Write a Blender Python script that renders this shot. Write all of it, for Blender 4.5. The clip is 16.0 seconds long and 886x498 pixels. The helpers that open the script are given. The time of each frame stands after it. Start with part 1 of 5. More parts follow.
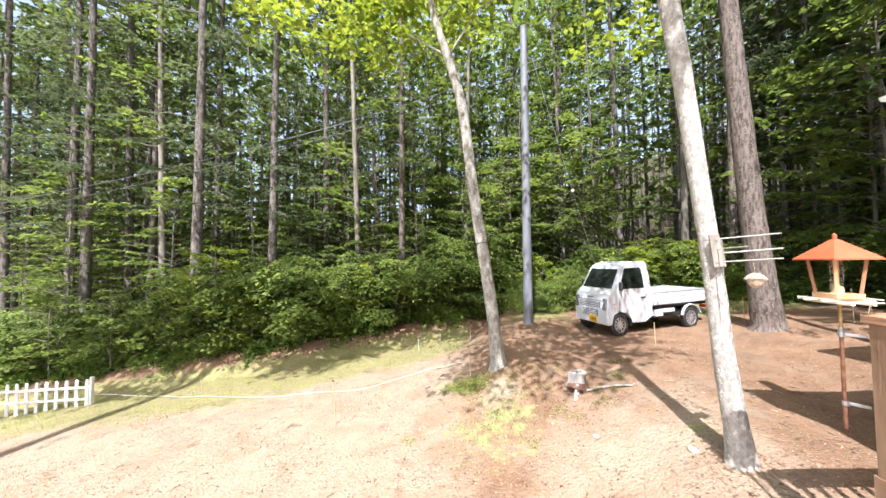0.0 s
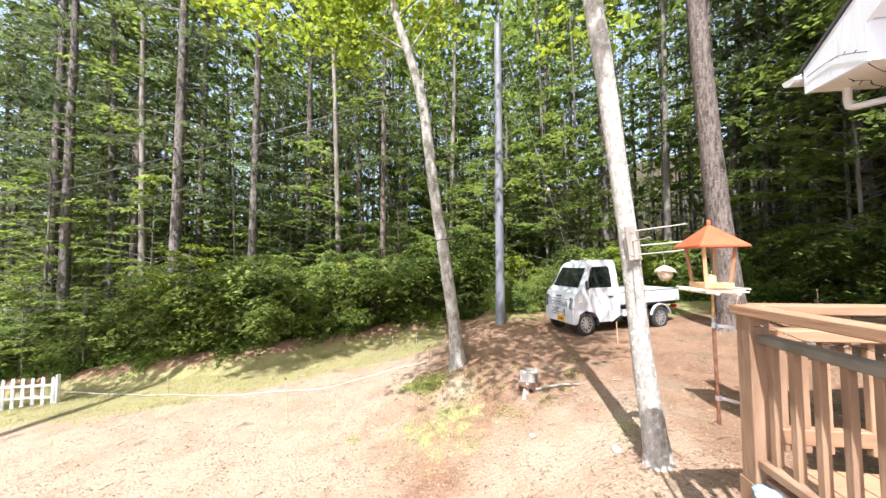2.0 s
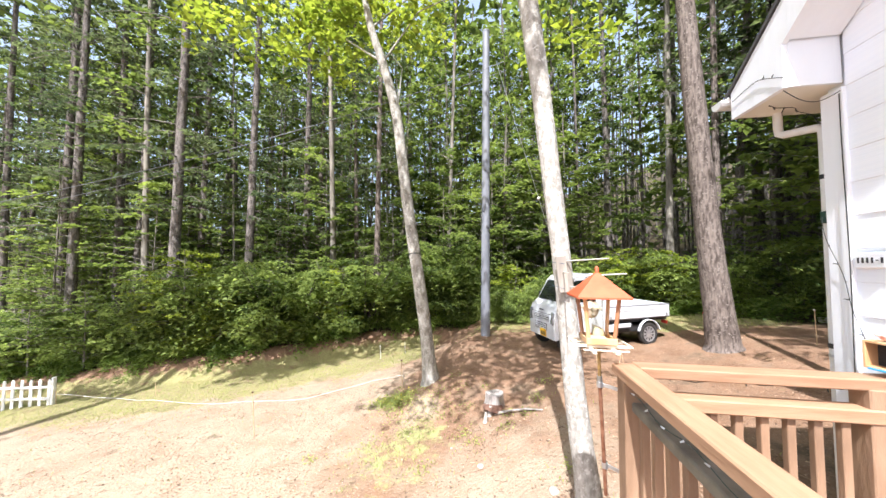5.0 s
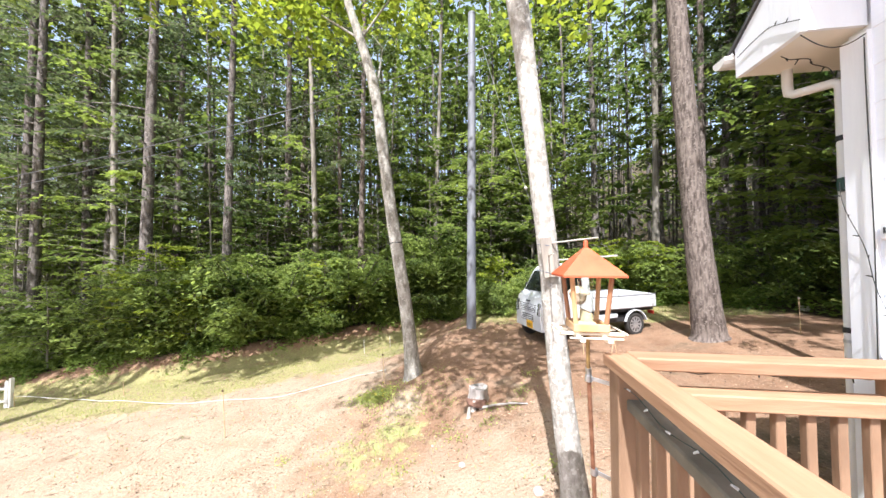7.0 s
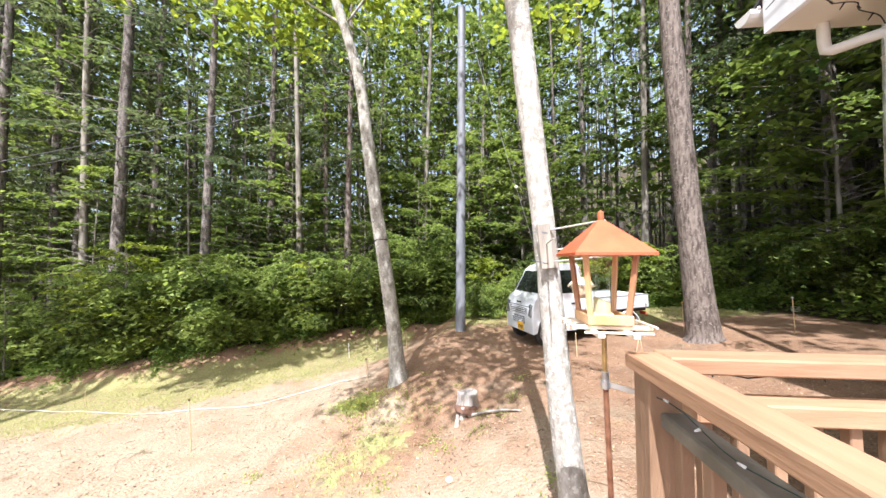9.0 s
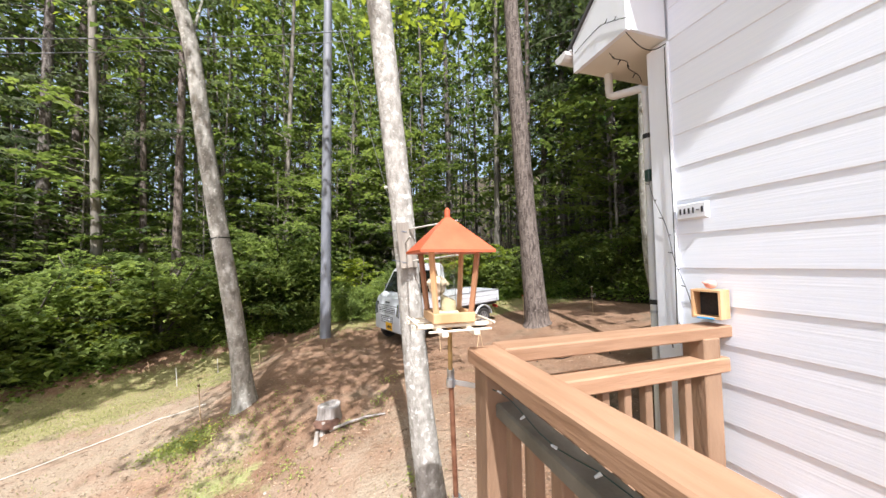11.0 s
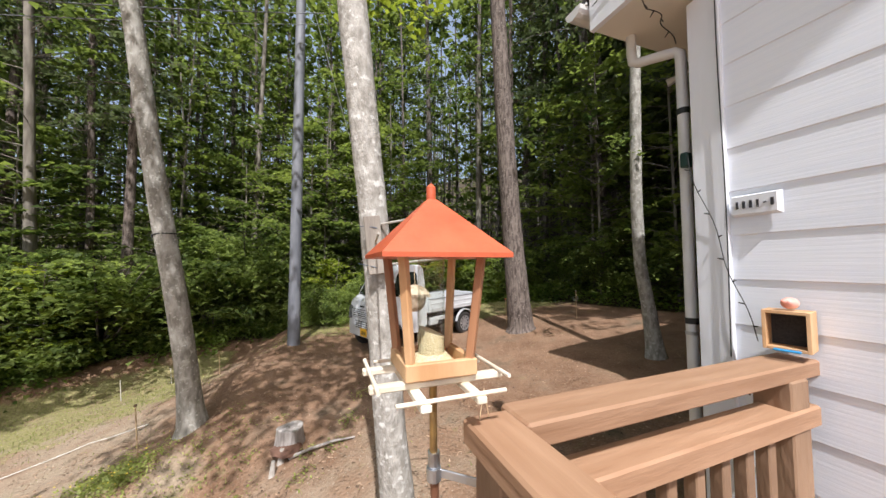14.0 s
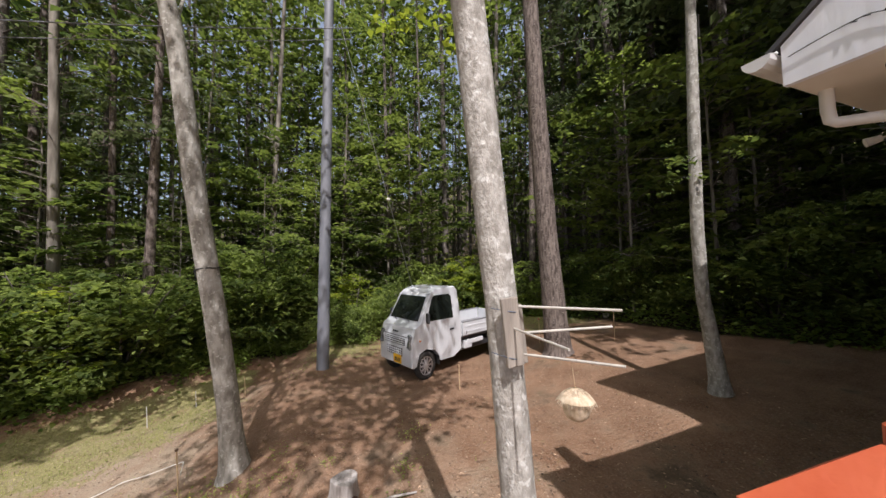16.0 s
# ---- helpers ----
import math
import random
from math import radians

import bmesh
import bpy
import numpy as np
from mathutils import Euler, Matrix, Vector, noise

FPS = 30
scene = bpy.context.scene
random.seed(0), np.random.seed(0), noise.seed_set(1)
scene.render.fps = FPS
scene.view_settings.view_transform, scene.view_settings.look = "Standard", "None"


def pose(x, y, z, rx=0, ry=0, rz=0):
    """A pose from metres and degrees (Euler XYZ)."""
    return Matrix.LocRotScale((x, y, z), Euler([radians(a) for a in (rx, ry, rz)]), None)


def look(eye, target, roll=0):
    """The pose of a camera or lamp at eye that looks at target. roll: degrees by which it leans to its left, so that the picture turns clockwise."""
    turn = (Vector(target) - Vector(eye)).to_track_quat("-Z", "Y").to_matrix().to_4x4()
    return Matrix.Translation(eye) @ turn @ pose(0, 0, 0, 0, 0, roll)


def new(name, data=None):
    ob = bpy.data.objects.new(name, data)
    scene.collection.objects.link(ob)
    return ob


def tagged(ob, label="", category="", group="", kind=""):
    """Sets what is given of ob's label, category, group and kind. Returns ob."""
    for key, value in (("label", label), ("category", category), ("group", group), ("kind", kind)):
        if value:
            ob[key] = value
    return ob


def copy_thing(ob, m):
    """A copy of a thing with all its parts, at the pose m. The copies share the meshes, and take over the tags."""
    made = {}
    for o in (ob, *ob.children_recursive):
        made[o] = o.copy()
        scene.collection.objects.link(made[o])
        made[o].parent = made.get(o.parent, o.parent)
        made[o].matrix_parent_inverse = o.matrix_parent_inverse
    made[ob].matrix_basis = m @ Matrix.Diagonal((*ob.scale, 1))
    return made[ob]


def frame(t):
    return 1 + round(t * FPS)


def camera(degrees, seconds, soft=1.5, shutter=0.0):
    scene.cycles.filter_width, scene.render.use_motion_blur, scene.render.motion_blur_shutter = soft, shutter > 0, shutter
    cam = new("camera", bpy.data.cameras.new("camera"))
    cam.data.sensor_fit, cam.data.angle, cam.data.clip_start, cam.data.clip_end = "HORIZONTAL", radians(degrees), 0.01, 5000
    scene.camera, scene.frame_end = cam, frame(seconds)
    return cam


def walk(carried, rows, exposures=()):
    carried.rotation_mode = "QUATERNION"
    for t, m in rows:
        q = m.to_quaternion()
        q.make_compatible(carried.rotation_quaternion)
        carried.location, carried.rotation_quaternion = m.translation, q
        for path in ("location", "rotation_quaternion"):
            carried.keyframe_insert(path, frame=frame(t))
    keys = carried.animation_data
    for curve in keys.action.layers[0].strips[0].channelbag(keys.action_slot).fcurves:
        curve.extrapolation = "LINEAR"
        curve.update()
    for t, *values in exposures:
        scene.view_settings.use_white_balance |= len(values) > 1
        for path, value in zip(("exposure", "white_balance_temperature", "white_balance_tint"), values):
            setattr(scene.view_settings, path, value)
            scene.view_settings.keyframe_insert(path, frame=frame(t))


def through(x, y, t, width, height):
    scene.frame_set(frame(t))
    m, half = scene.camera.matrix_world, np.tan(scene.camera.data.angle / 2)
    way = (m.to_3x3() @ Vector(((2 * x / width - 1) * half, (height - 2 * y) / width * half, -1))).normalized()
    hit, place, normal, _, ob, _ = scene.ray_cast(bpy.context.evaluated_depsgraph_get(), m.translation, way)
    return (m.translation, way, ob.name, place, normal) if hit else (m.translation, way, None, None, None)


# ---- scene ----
cam = camera(108.6, 16.0)
PATH = [
    (0, (0.74, 0.048, 2.665), (0.478, 2.029, 2.747), -0.5),
    (0.5, (0.867, 0.062, 2.659), (0.598, 2.04, 2.772), -0.0),
    (1, (1.065, 0.129, 2.673), (0.812, 2.111, 2.752), -0.1),
    (1.5, (1.279, 0.149, 2.624), (1.028, 2.131, 2.724), -0.0),
    (2, (1.5, 0.231, 2.577), (1.235, 2.211, 2.669), -0.2),
    (2.5, (1.662, 0.246, 2.614), (1.353, 2.221, 2.674), -0.4),
    (3, (1.797, 0.190, 2.707), (1.459, 2.159, 2.798), 0.2),
    (3.5, (1.954, 0.277, 2.775), (1.603, 2.244, 2.865), 0.1),
    (4, (2.102, 0.313, 2.822), (1.745, 2.278, 2.924), 0.1),
    (6.5, (2.267, 0.708, 2.747), (1.969, 2.683, 2.844), 0.5),
    (7, (2.287, 0.727, 2.725), (2.010, 2.707, 2.792), 0.1),
    (7.5, (2.279, 0.764, 2.704), (2.022, 2.745, 2.794), 0.4),
    (8, (2.285, 0.870, 2.664), (2.051, 2.854, 2.748), 0.3),
    (8.5, (2.284, 0.955, 2.640), (2.072, 2.941, 2.732), 0.1),
    (9, (2.283, 1.015, 2.631), (2.070, 3.001, 2.722), 0.2),
    (9.5, (2.312, 1.080, 2.650), (2.125, 3.068, 2.751), 0.1),
    (9.8, (2.327, 1.107, 2.686), (2.331, 3.104, 2.786), -0.3),
    (10, (2.358, 1.150, 2.688), (2.511, 3.142, 2.768), -0.9),
    (10.2, (2.352, 1.112, 2.674), (2.633, 3.091, 2.755), -0.8),
    (12.3, (2.476, 1.199, 2.607), (3.148, 3.081, 2.695), -0.5),
    (12.5, (2.491, 1.234, 2.642), (3.174, 3.112, 2.726), -0.3),
    (13, (2.518, 1.321, 2.674), (3.232, 3.187, 2.758), -0.3),
    (13.5, (2.518, 1.405, 2.641), (3.217, 3.277, 2.728), -0.2),
    (14, (2.492, 1.505, 2.645), (3.18, 3.38, 2.744), -0.2),
    (14.5, (2.44, 1.594, 2.704), (3.124, 3.471, 2.795), -0.4),
    (15, (2.334, 1.652, 2.811), (3.026, 3.527, 2.898), -0.3),
    (15.5, (2.154, 1.750, 2.950), (2.837, 3.627, 3.040), -0.6),
    (16, (1.995, 1.900, 3.010), (2.660, 3.783, 3.128), -0.4),
]
EXPOSURES = [(0.0, 1.18, 6200, 13), (9.5, 1.2, 6200, 13), (10.3, 1.05, 6250, 13), (12.0, 0.45, 6300, 12), (13.5, 0.33, 6350, 13), (14.5, 0.20, 6450, 13), (16.0, 0.0, 6500, 17)]
walk(cam, [(t, look(eye, target, roll)) for t, eye, target, roll in PATH], EXPOSURES)

# ---- light ----
SUN = Vector((-0.13, -0.69, 1.0)).normalized()
world = bpy.data.worlds.new("world")
scene.world = world
world.use_nodes = True
wn = world.node_tree
sky = wn.nodes.new("ShaderNodeTexSky")
sky.sky_type = "NISHITA"
sky.sun_disc = False
sky.sun_elevation = math.asin(SUN.z)
sky.sun_rotation = math.atan2(SUN.x, SUN.y)
sky.altitude, sky.air_density, sky.dust_density = 400, 1.0, 6.0
sky.ozone_density = 0.6
wn.nodes["Background"].inputs["Strength"].default_value = 0.13
haze = wn.nodes.new("ShaderNodeMix")
haze.data_type = "RGBA"
haze.inputs[0].default_value, haze.inputs[7].default_value = 0.22, (7.0, 8.2, 10.0, 1)
wn.links.new(sky.outputs[0], haze.inputs[6])
wn.links.new(haze.outputs[2], wn.nodes["Background"].inputs[0])
sun = new("sun", bpy.data.lights.new("sun", "SUN"))
sun.data.energy, sun.data.angle, sun.data.color = 5.0, radians(0.55), (1.0, 0.985, 0.97)
sun.matrix_world = look(SUN * 60, (0, 0, 0))


# ---- materials ----
def mat(name, base, rough=0.7, second=None, scale=8.0, detail=6, bump=0.0, bump_scale=40.0, metal=0.0,
        spread=0.0, stretch=(1, 1, 1), per_object=False, contrast=(0.35, 0.65), coat=0.0, spec=0.5):
    """Noise-broken paint, wood, metal or earth; spread varies brightness from piece to piece."""
    m = bpy.data.materials.new(name)
    m.use_nodes = True
    n, l = m.node_tree.nodes, m.node_tree.links
    b = n["Principled BSDF"]
    b.inputs["Roughness"].default_value = rough
    b.inputs["Metallic"].default_value = metal
    b.inputs["Specular IOR Level"].default_value = spec
    b.inputs["Coat Weight"].default_value = coat
    co = n.new("ShaderNodeTexCoord")
    mp = n.new("ShaderNodeMapping")
    mp.inputs["Scale"].default_value = stretch
    l.new(co.outputs["Object"], mp.inputs[0])
    t1 = n.new("ShaderNodeTexNoise")
    t1.inputs["Scale"].default_value, t1.inputs["Detail"].default_value = scale, detail
    l.new(mp.outputs[0], t1.inputs["Vector"])
    ramp = n.new("ShaderNodeMapRange")
    ramp.inputs["From Min"].default_value, ramp.inputs["From Max"].default_value = contrast
    l.new(t1.outputs[0], ramp.inputs[0])
    mix = n.new("ShaderNodeMix")
    mix.data_type = "RGBA"
    mix.inputs[6].default_value = (*base, 1)
    mix.inputs[7].default_value = (*(second or base), 1)
    l.new(ramp.outputs[0], mix.inputs[0])
    out = mix.outputs[2]
    if spread:
        src = n.new("ShaderNodeObjectInfo") if per_object else n.new("ShaderNodeNewGeometry")
        hsv = n.new("ShaderNodeHueSaturation")
        mr = n.new("ShaderNodeMapRange")
        mr.inputs["To Min"].default_value, mr.inputs["To Max"].default_value = 1 - spread, 1 + spread
        l.new(src.outputs["Random" if per_object else "Random Per Island"], mr.inputs[0])
        l.new(mr.outputs[0], hsv.inputs["Value"])
        l.new(out, hsv.inputs["Color"])
        out = hsv.outputs[0]
    l.new(out, b.inputs["Base Color"])
    if bump:
        t2 = n.new("ShaderNodeTexNoise")
        t2.inputs["Scale"].default_value, t2.inputs["Detail"].default_value = bump_scale, 5
        l.new(mp.outputs[0], t2.inputs["Vector"])
        bp = n.new("ShaderNodeBump")
        bp.inputs["Strength"].default_value, bp.inputs["Distance"].default_value = bump, 0.01
        l.new(t2.outputs[0], bp.inputs["Height"])
        l.new(bp.outputs[0], b.inputs["Normal"])
    return m


def leaf_mat(name, dark, light, through=0.35, big=0.5):
    """Leaves: some light passes through, and colour varies from leaf to leaf and from bough to bough."""
    m = bpy.data.materials.new(name)
    m.use_nodes = True
    n, l = m.node_tree.nodes, m.node_tree.links
    b = n["Principled BSDF"]
    b.inputs["Roughness"].default_value = 0.55
    b.inputs["Specular IOR Level"].default_value = 0.3
    geo, co = n.new("ShaderNodeNewGeometry"), n.new("ShaderNodeTexCoord")
    noi = n.new("ShaderNodeTexNoise")
    noi.inputs["Scale"].default_value, noi.inputs["Detail"].default_value = big, 2
    l.new(geo.outputs["Position"], noi.inputs["Vector"])
    add = n.new("ShaderNodeMath")
    add.operation = "MULTIPLY_ADD"
    add.inputs[1].default_value = 0.55
    l.new(geo.outputs["Random Per Island"], add.inputs[0])
    sub = n.new("ShaderNodeMapRange")
    sub.inputs["From Min"].default_value, sub.inputs["From Max"].default_value = 0.35, 0.7
    sub.inputs["To Min"].default_value, sub.inputs["To Max"].default_value = -0.1, 0.5
    l.new(noi.outputs[0], sub.inputs[0])
    l.new(sub.outputs[0], add.inputs[2])
    mix = n.new("ShaderNodeMix")
    mix.data_type = "RGBA"
    mix.inputs[6].default_value, mix.inputs[7].default_value = (*dark, 1), (*light, 1)
    l.new(add.outputs[0], mix.inputs[0])
    l.new(mix.outputs[2], b.inputs["Base Color"])
    tr = n.new("ShaderNodeBsdfTranslucent")
    hs = n.new("ShaderNodeHueSaturation")
    hs.inputs["Value"].default_value, hs.inputs["Saturation"].default_value = 1.5, 1.1
    l.new(mix.outputs[2], hs.inputs["Color"])
    l.new(hs.outputs[0], tr.inputs[0])
    sh = n.new("ShaderNodeMixShader")
    sh.inputs[0].default_value = through
    l.new(b.outputs[0], sh.inputs[1])
    l.new(tr.outputs[0], sh.inputs[2])
    l.new(sh.outputs[0], n["Material Output"].inputs[0])
    return m


def glass_mat(name, tint, rough=0.03):
    """A thin clear wall: light goes straight through, the gloss grows towards its edges."""
    m = bpy.data.materials.new(name)
    m.use_nodes = True
    n, l = m.node_tree.nodes, m.node_tree.links
    n.remove(n["Principled BSDF"])
    clear, gloss = n.new("ShaderNodeBsdfTransparent"), n.new("ShaderNodeBsdfGlossy")
    clear.inputs[0].default_value = (*tint, 1)
    gloss.inputs["Roughness"].default_value = rough
    edge, power, mix = n.new("ShaderNodeLayerWeight"), n.new("ShaderNodeMath"), n.new("ShaderNodeMixShader")
    power.operation = "MULTIPLY"
    power.inputs[1].default_value = 0.45
    edge.inputs[0].default_value = 0.18
    l.new(edge.outputs["Facing"], power.inputs[0])
    l.new(power.outputs[0], mix.inputs[0])
    l.new(clear.outputs[0], mix.inputs[1])
    l.new(gloss.outputs[0], mix.inputs[2])
    l.new(mix.outputs[0], n["Material Output"].inputs[0])
    return m


def ground_mat():
    m = bpy.data.materials.new("ground")
    m.use_nodes = True
    n, l = m.node_tree.nodes, m.node_tree.links
    b = n["Principled BSDF"]
    b.inputs["Roughness"].default_value = 0.95
    b.inputs["Specular IOR Level"].default_value = 0.15
    pos = n.new("ShaderNodeNewGeometry").outputs["Position"]

    def noise_tex(scale, detail, lo, hi):
        t = n.new("ShaderNodeTexNoise")
        t.inputs["Scale"].default_value, t.inputs["Detail"].default_value = scale, detail
        t.inputs["Roughness"].default_value = 0.65
        l.new(pos, t.inputs["Vector"])
        r = n.new("ShaderNodeMapRange")
        r.inputs["From Min"].default_value, r.inputs["From Max"].default_value = lo, hi
        l.new(t.outputs[0], r.inputs[0])
        return r.outputs[0]

    def blend(fac, a, c):
        x = n.new("ShaderNodeMix")
        x.data_type = "RGBA"
        l.new(fac, x.inputs[0])
        for i, v in ((6, a), (7, c)):
            if isinstance(v, tuple):
                x.inputs[i].default_value = (*v, 1)
            else:
                l.new(v, x.inputs[i])
        return x.outputs[2]

    def masked(attr, fac, lo, hi):
        a = n.new("ShaderNodeAttribute")
        a.attribute_name = attr
        s = n.new("ShaderNodeMath")
        s.operation = "MULTIPLY_ADD"
        s.inputs[1].default_value = 0.75
        l.new(fac, s.inputs[0])
        l.new(a.outputs["Fac"], s.inputs[2])
        r = n.new("ShaderNodeMapRange")
        r.interpolation_type = "SMOOTHSTEP"
        r.inputs["From Min"].default_value, r.inputs["From Max"].default_value = lo, hi
        l.new(s.outputs[0], r.inputs[0])
        return r.outputs[0]

    soil = blend(noise_tex(2.2, 8, 0.3, 0.7), (0.15, 0.081, 0.046), (0.285, 0.174, 0.109))
    soil = blend(noise_tex(60, 6, 0.5, 0.72), soil, (0.33, 0.235, 0.17))
    soil = blend(noise_tex(75, 4, 0.58, 0.72), soil, (0.07, 0.042, 0.028))
    straw = blend(noise_tex(48, 8, 0.3, 0.7), (0.285, 0.218, 0.155), (0.39, 0.318, 0.232))
    straw = blend(noise_tex(1.1, 5, 0.45, 0.75), straw, (0.30, 0.195, 0.135))
    straw = blend(noise_tex(90, 6, 0.54, 0.68), straw, (0.17, 0.115, 0.072))
    turf = blend(noise_tex(30, 8, 0.3, 0.7), (0.155, 0.142, 0.055), (0.345, 0.312, 0.15))
    moss = blend(noise_tex(50, 8, 0.3, 0.7), (0.215, 0.228, 0.09), (0.36, 0.368, 0.165))
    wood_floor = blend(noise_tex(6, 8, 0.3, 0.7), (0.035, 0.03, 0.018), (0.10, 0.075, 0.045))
    f = noise_tex(1.6, 9, 0.3, 0.7)
    col = blend(masked("straw", f, 0.35, 1.15), soil, straw)
    col = blend(masked("turf", noise_tex(3.5, 9, 0.3, 0.7), 0.6, 1.0), col, turf)
    col = blend(masked("moss", noise_tex(5.0, 9, 0.3, 0.7), 0.6, 1.15), col, moss)
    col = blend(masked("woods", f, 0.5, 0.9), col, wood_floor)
    l.new(col, b.inputs["Base Color"])
    t = n.new("ShaderNodeTexNoise")
    t.inputs["Scale"].default_value, t.inputs["Detail"].default_value = 28, 9
    l.new(pos, t.inputs["Vector"])
    bp = n.new("ShaderNodeBump")
    bp.inputs["Strength"].default_value, bp.inputs["Distance"].default_value = 0.7, 0.035
    l.new(t.outputs[0], bp.inputs["Height"])
    l.new(bp.outputs[0], b.inputs["Normal"])
    return m


def bark_mat(name, dark, light, lichen=None, scale=9.0, grain=0.18):
    """Bark: furrows along the trunk, and pale lichen patches where given."""
    m = mat(name, dark, 0.9, light, scale, 8, 0.8, scale * 3, stretch=(1, 1, grain), spec=0.2)
    if lichen:
        n, l = m.node_tree.nodes, m.node_tree.links
        b = n["Principled BSDF"]
        src = b.inputs["Base Color"].links[0].from_socket
        co = n.new("ShaderNodeTexCoord")
        t = n.new("ShaderNodeTexNoise")
        t.inputs["Scale"].default_value, t.inputs["Detail"].default_value = 26, 6
        l.new(co.outputs["Object"], t.inputs["Vector"])
        r = n.new("ShaderNodeMapRange")
        r.inputs["From Min"].default_value, r.inputs["From Max"].default_value = 0.56, 0.66
        l.new(t.outputs[0], r.inputs[0])
        x = n.new("ShaderNodeMix")
        x.data_type = "RGBA"
        l.new(r.outputs[0], x.inputs[0])
        l.new(src, x.inputs[6])
        x.inputs[7].default_value = (*lichen, 1)
        l.new(x.outputs[2], b.inputs["Base Color"])
    return m


GROUND = ground_mat()
BARK_DARK = bark_mat("conifer_bark", (0.062, 0.053, 0.047), (0.20, 0.175, 0.155), (0.25, 0.235, 0.215), 16, 0.3)
BARK_BROWN = bark_mat("pine_bark", (0.068, 0.053, 0.045), (0.22, 0.18, 0.155), (0.24, 0.205, 0.18), 24, 0.22)
BARK_PALE = bark_mat("pale_bark", (0.13, 0.115, 0.095), (0.285, 0.26, 0.22))
BARK_WHITE = bark_mat("smooth_grey_bark", (0.28, 0.262, 0.228), (0.48, 0.458, 0.415), (0.62, 0.61, 0.57), 30, 0.55)
BARK_GREY = bark_mat("lichen_bark", (0.21, 0.198, 0.168), (0.43, 0.41, 0.365), (0.48, 0.47, 0.42), 18, 0.4)
LEAF = leaf_mat("shrub_leaf", (0.06, 0.095, 0.03), (0.33, 0.40, 0.115), 0.5, 0.9)
LEAF_LIGHT = leaf_mat("maple_leaf", (0.13, 0.18, 0.03), (0.35, 0.39, 0.075), 0.58)
LEAF_WOODS = leaf_mat("woodland_leaf", (0.045, 0.075, 0.023), (0.245, 0.30, 0.078), 0.52, 0.35)
NEEDLE = leaf_mat("conifer_foliage", (0.05, 0.073, 0.036), (0.165, 0.20, 0.085), 0.45, 0.3)
IVY = leaf_mat("ground_cover_leaf", (0.07, 0.12, 0.025), (0.29, 0.37, 0.085), 0.45, 0.8)
DECK = mat("cedar_stain", (0.27, 0.147, 0.08), 0.66, (0.39, 0.238, 0.145), 30, 8, 0.3, 60, contrast=(0.25, 0.75), stretch=(0.12, 1, 1), spread=0.12, per_object=True)
DECK_OLD = mat("weathered_cedar", (0.19, 0.112, 0.065), 0.75, (0.33, 0.21, 0.13), 7, 8, 0.5, 40, stretch=(1, 1, 0.3), spread=0.15, per_object=True)
# weathered grey-brown, with the cap's shade mixed into the colour
RAIL_GREY = mat("grey_weathered_shaded_board", (0.135, 0.122, 0.092), 0.85, (0.215, 0.195, 0.152), 9, 8, 0.4, 40)
SIDING = mat("white_siding_paint", (0.81, 0.855, 0.93), 0.5, (0.85, 0.885, 0.945), 5, 6, 0.09, 14, stretch=(1, 0.22, 9.0), spread=0.02, per_object=True)
TRIM = mat("white_trim_paint", (0.77, 0.80, 0.845), 0.5, (0.72, 0.74, 0.77), 4, 6, 0.25, 30, stretch=(1, 1, 0.15))
CREAM = mat("cream_soffit_paint", (0.74, 0.71, 0.63), 0.6, (0.66, 0.63, 0.55), 3, 5)
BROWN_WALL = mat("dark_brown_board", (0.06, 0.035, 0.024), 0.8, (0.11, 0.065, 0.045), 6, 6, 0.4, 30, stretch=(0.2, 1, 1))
ROOFING = mat("dark_roofing", (0.05, 0.05, 0.055), 0.85, (0.08, 0.08, 0.08), 20)
PIPE_WHITE = mat("white_plastic_pipe", (0.72, 0.73, 0.735), 0.4, (0.63, 0.625, 0.60), 5, 5)
BLACK = mat("black_rubber", (0.012, 0.012, 0.013), 0.6, (0.03, 0.03, 0.03), 20)
RED = mat("red_brown_roof_paint", (0.455, 0.082, 0.032), 0.45, (0.535, 0.122, 0.052), 14, 8, 0.15, 60, contrast=(0.3, 0.75))
WOOD_NEW = mat("pine_wood", (0.50, 0.28, 0.13), 0.6, (0.62, 0.40, 0.22), 16, 7, 0.2, 60, stretch=(1, 1, 0.3), spread=0.1, per_object=True)
# darker copy of the pine for two feeder posts, shade put into the colour
WOOD_SHADED = mat("shaded_pine_wood", (0.28, 0.125, 0.058), 0.6, (0.40, 0.20, 0.10), 16, 7, 0.2, 60, stretch=(1, 1, 0.3))
WOOD_PALE = mat("bleached_wood", (0.66, 0.58, 0.44), 0.7, (0.76, 0.70, 0.58), 16, 7, 0.2, 60, spread=0.06, per_object=True)
WOOD_DOWEL = mat("weathered_dowel", (0.42, 0.39, 0.34), 0.75, (0.56, 0.53, 0.47), 20, 6, 0.2, 60)
WOOD_GREY = mat("silvered_board", (0.22, 0.19, 0.16), 0.85, (0.36, 0.32, 0.27), 18, 8, 0.5, 60, stretch=(1, 1, 0.15))
SEED = mat("seed_mix", (0.50, 0.40, 0.20), 0.85, (0.76, 0.68, 0.47), 420, 3, 0.5, 420)
CLEAR = glass_mat("clear_plastic", (0.96, 0.97, 0.955), 0.04)
RUST = mat("rusty_pipe", (0.16, 0.065, 0.035), 0.55, (0.30, 0.15, 0.09), 25, 7, 0.2, 80, metal=0.4)
BRASS = mat("brass_fitting", (0.45, 0.30, 0.12), 0.4, (0.30, 0.2, 0.09), 30, metal=0.8)
STEEL = mat("galvanised_steel", (0.55, 0.57, 0.60), 0.35, (0.40, 0.42, 0.44), 25, metal=0.9)
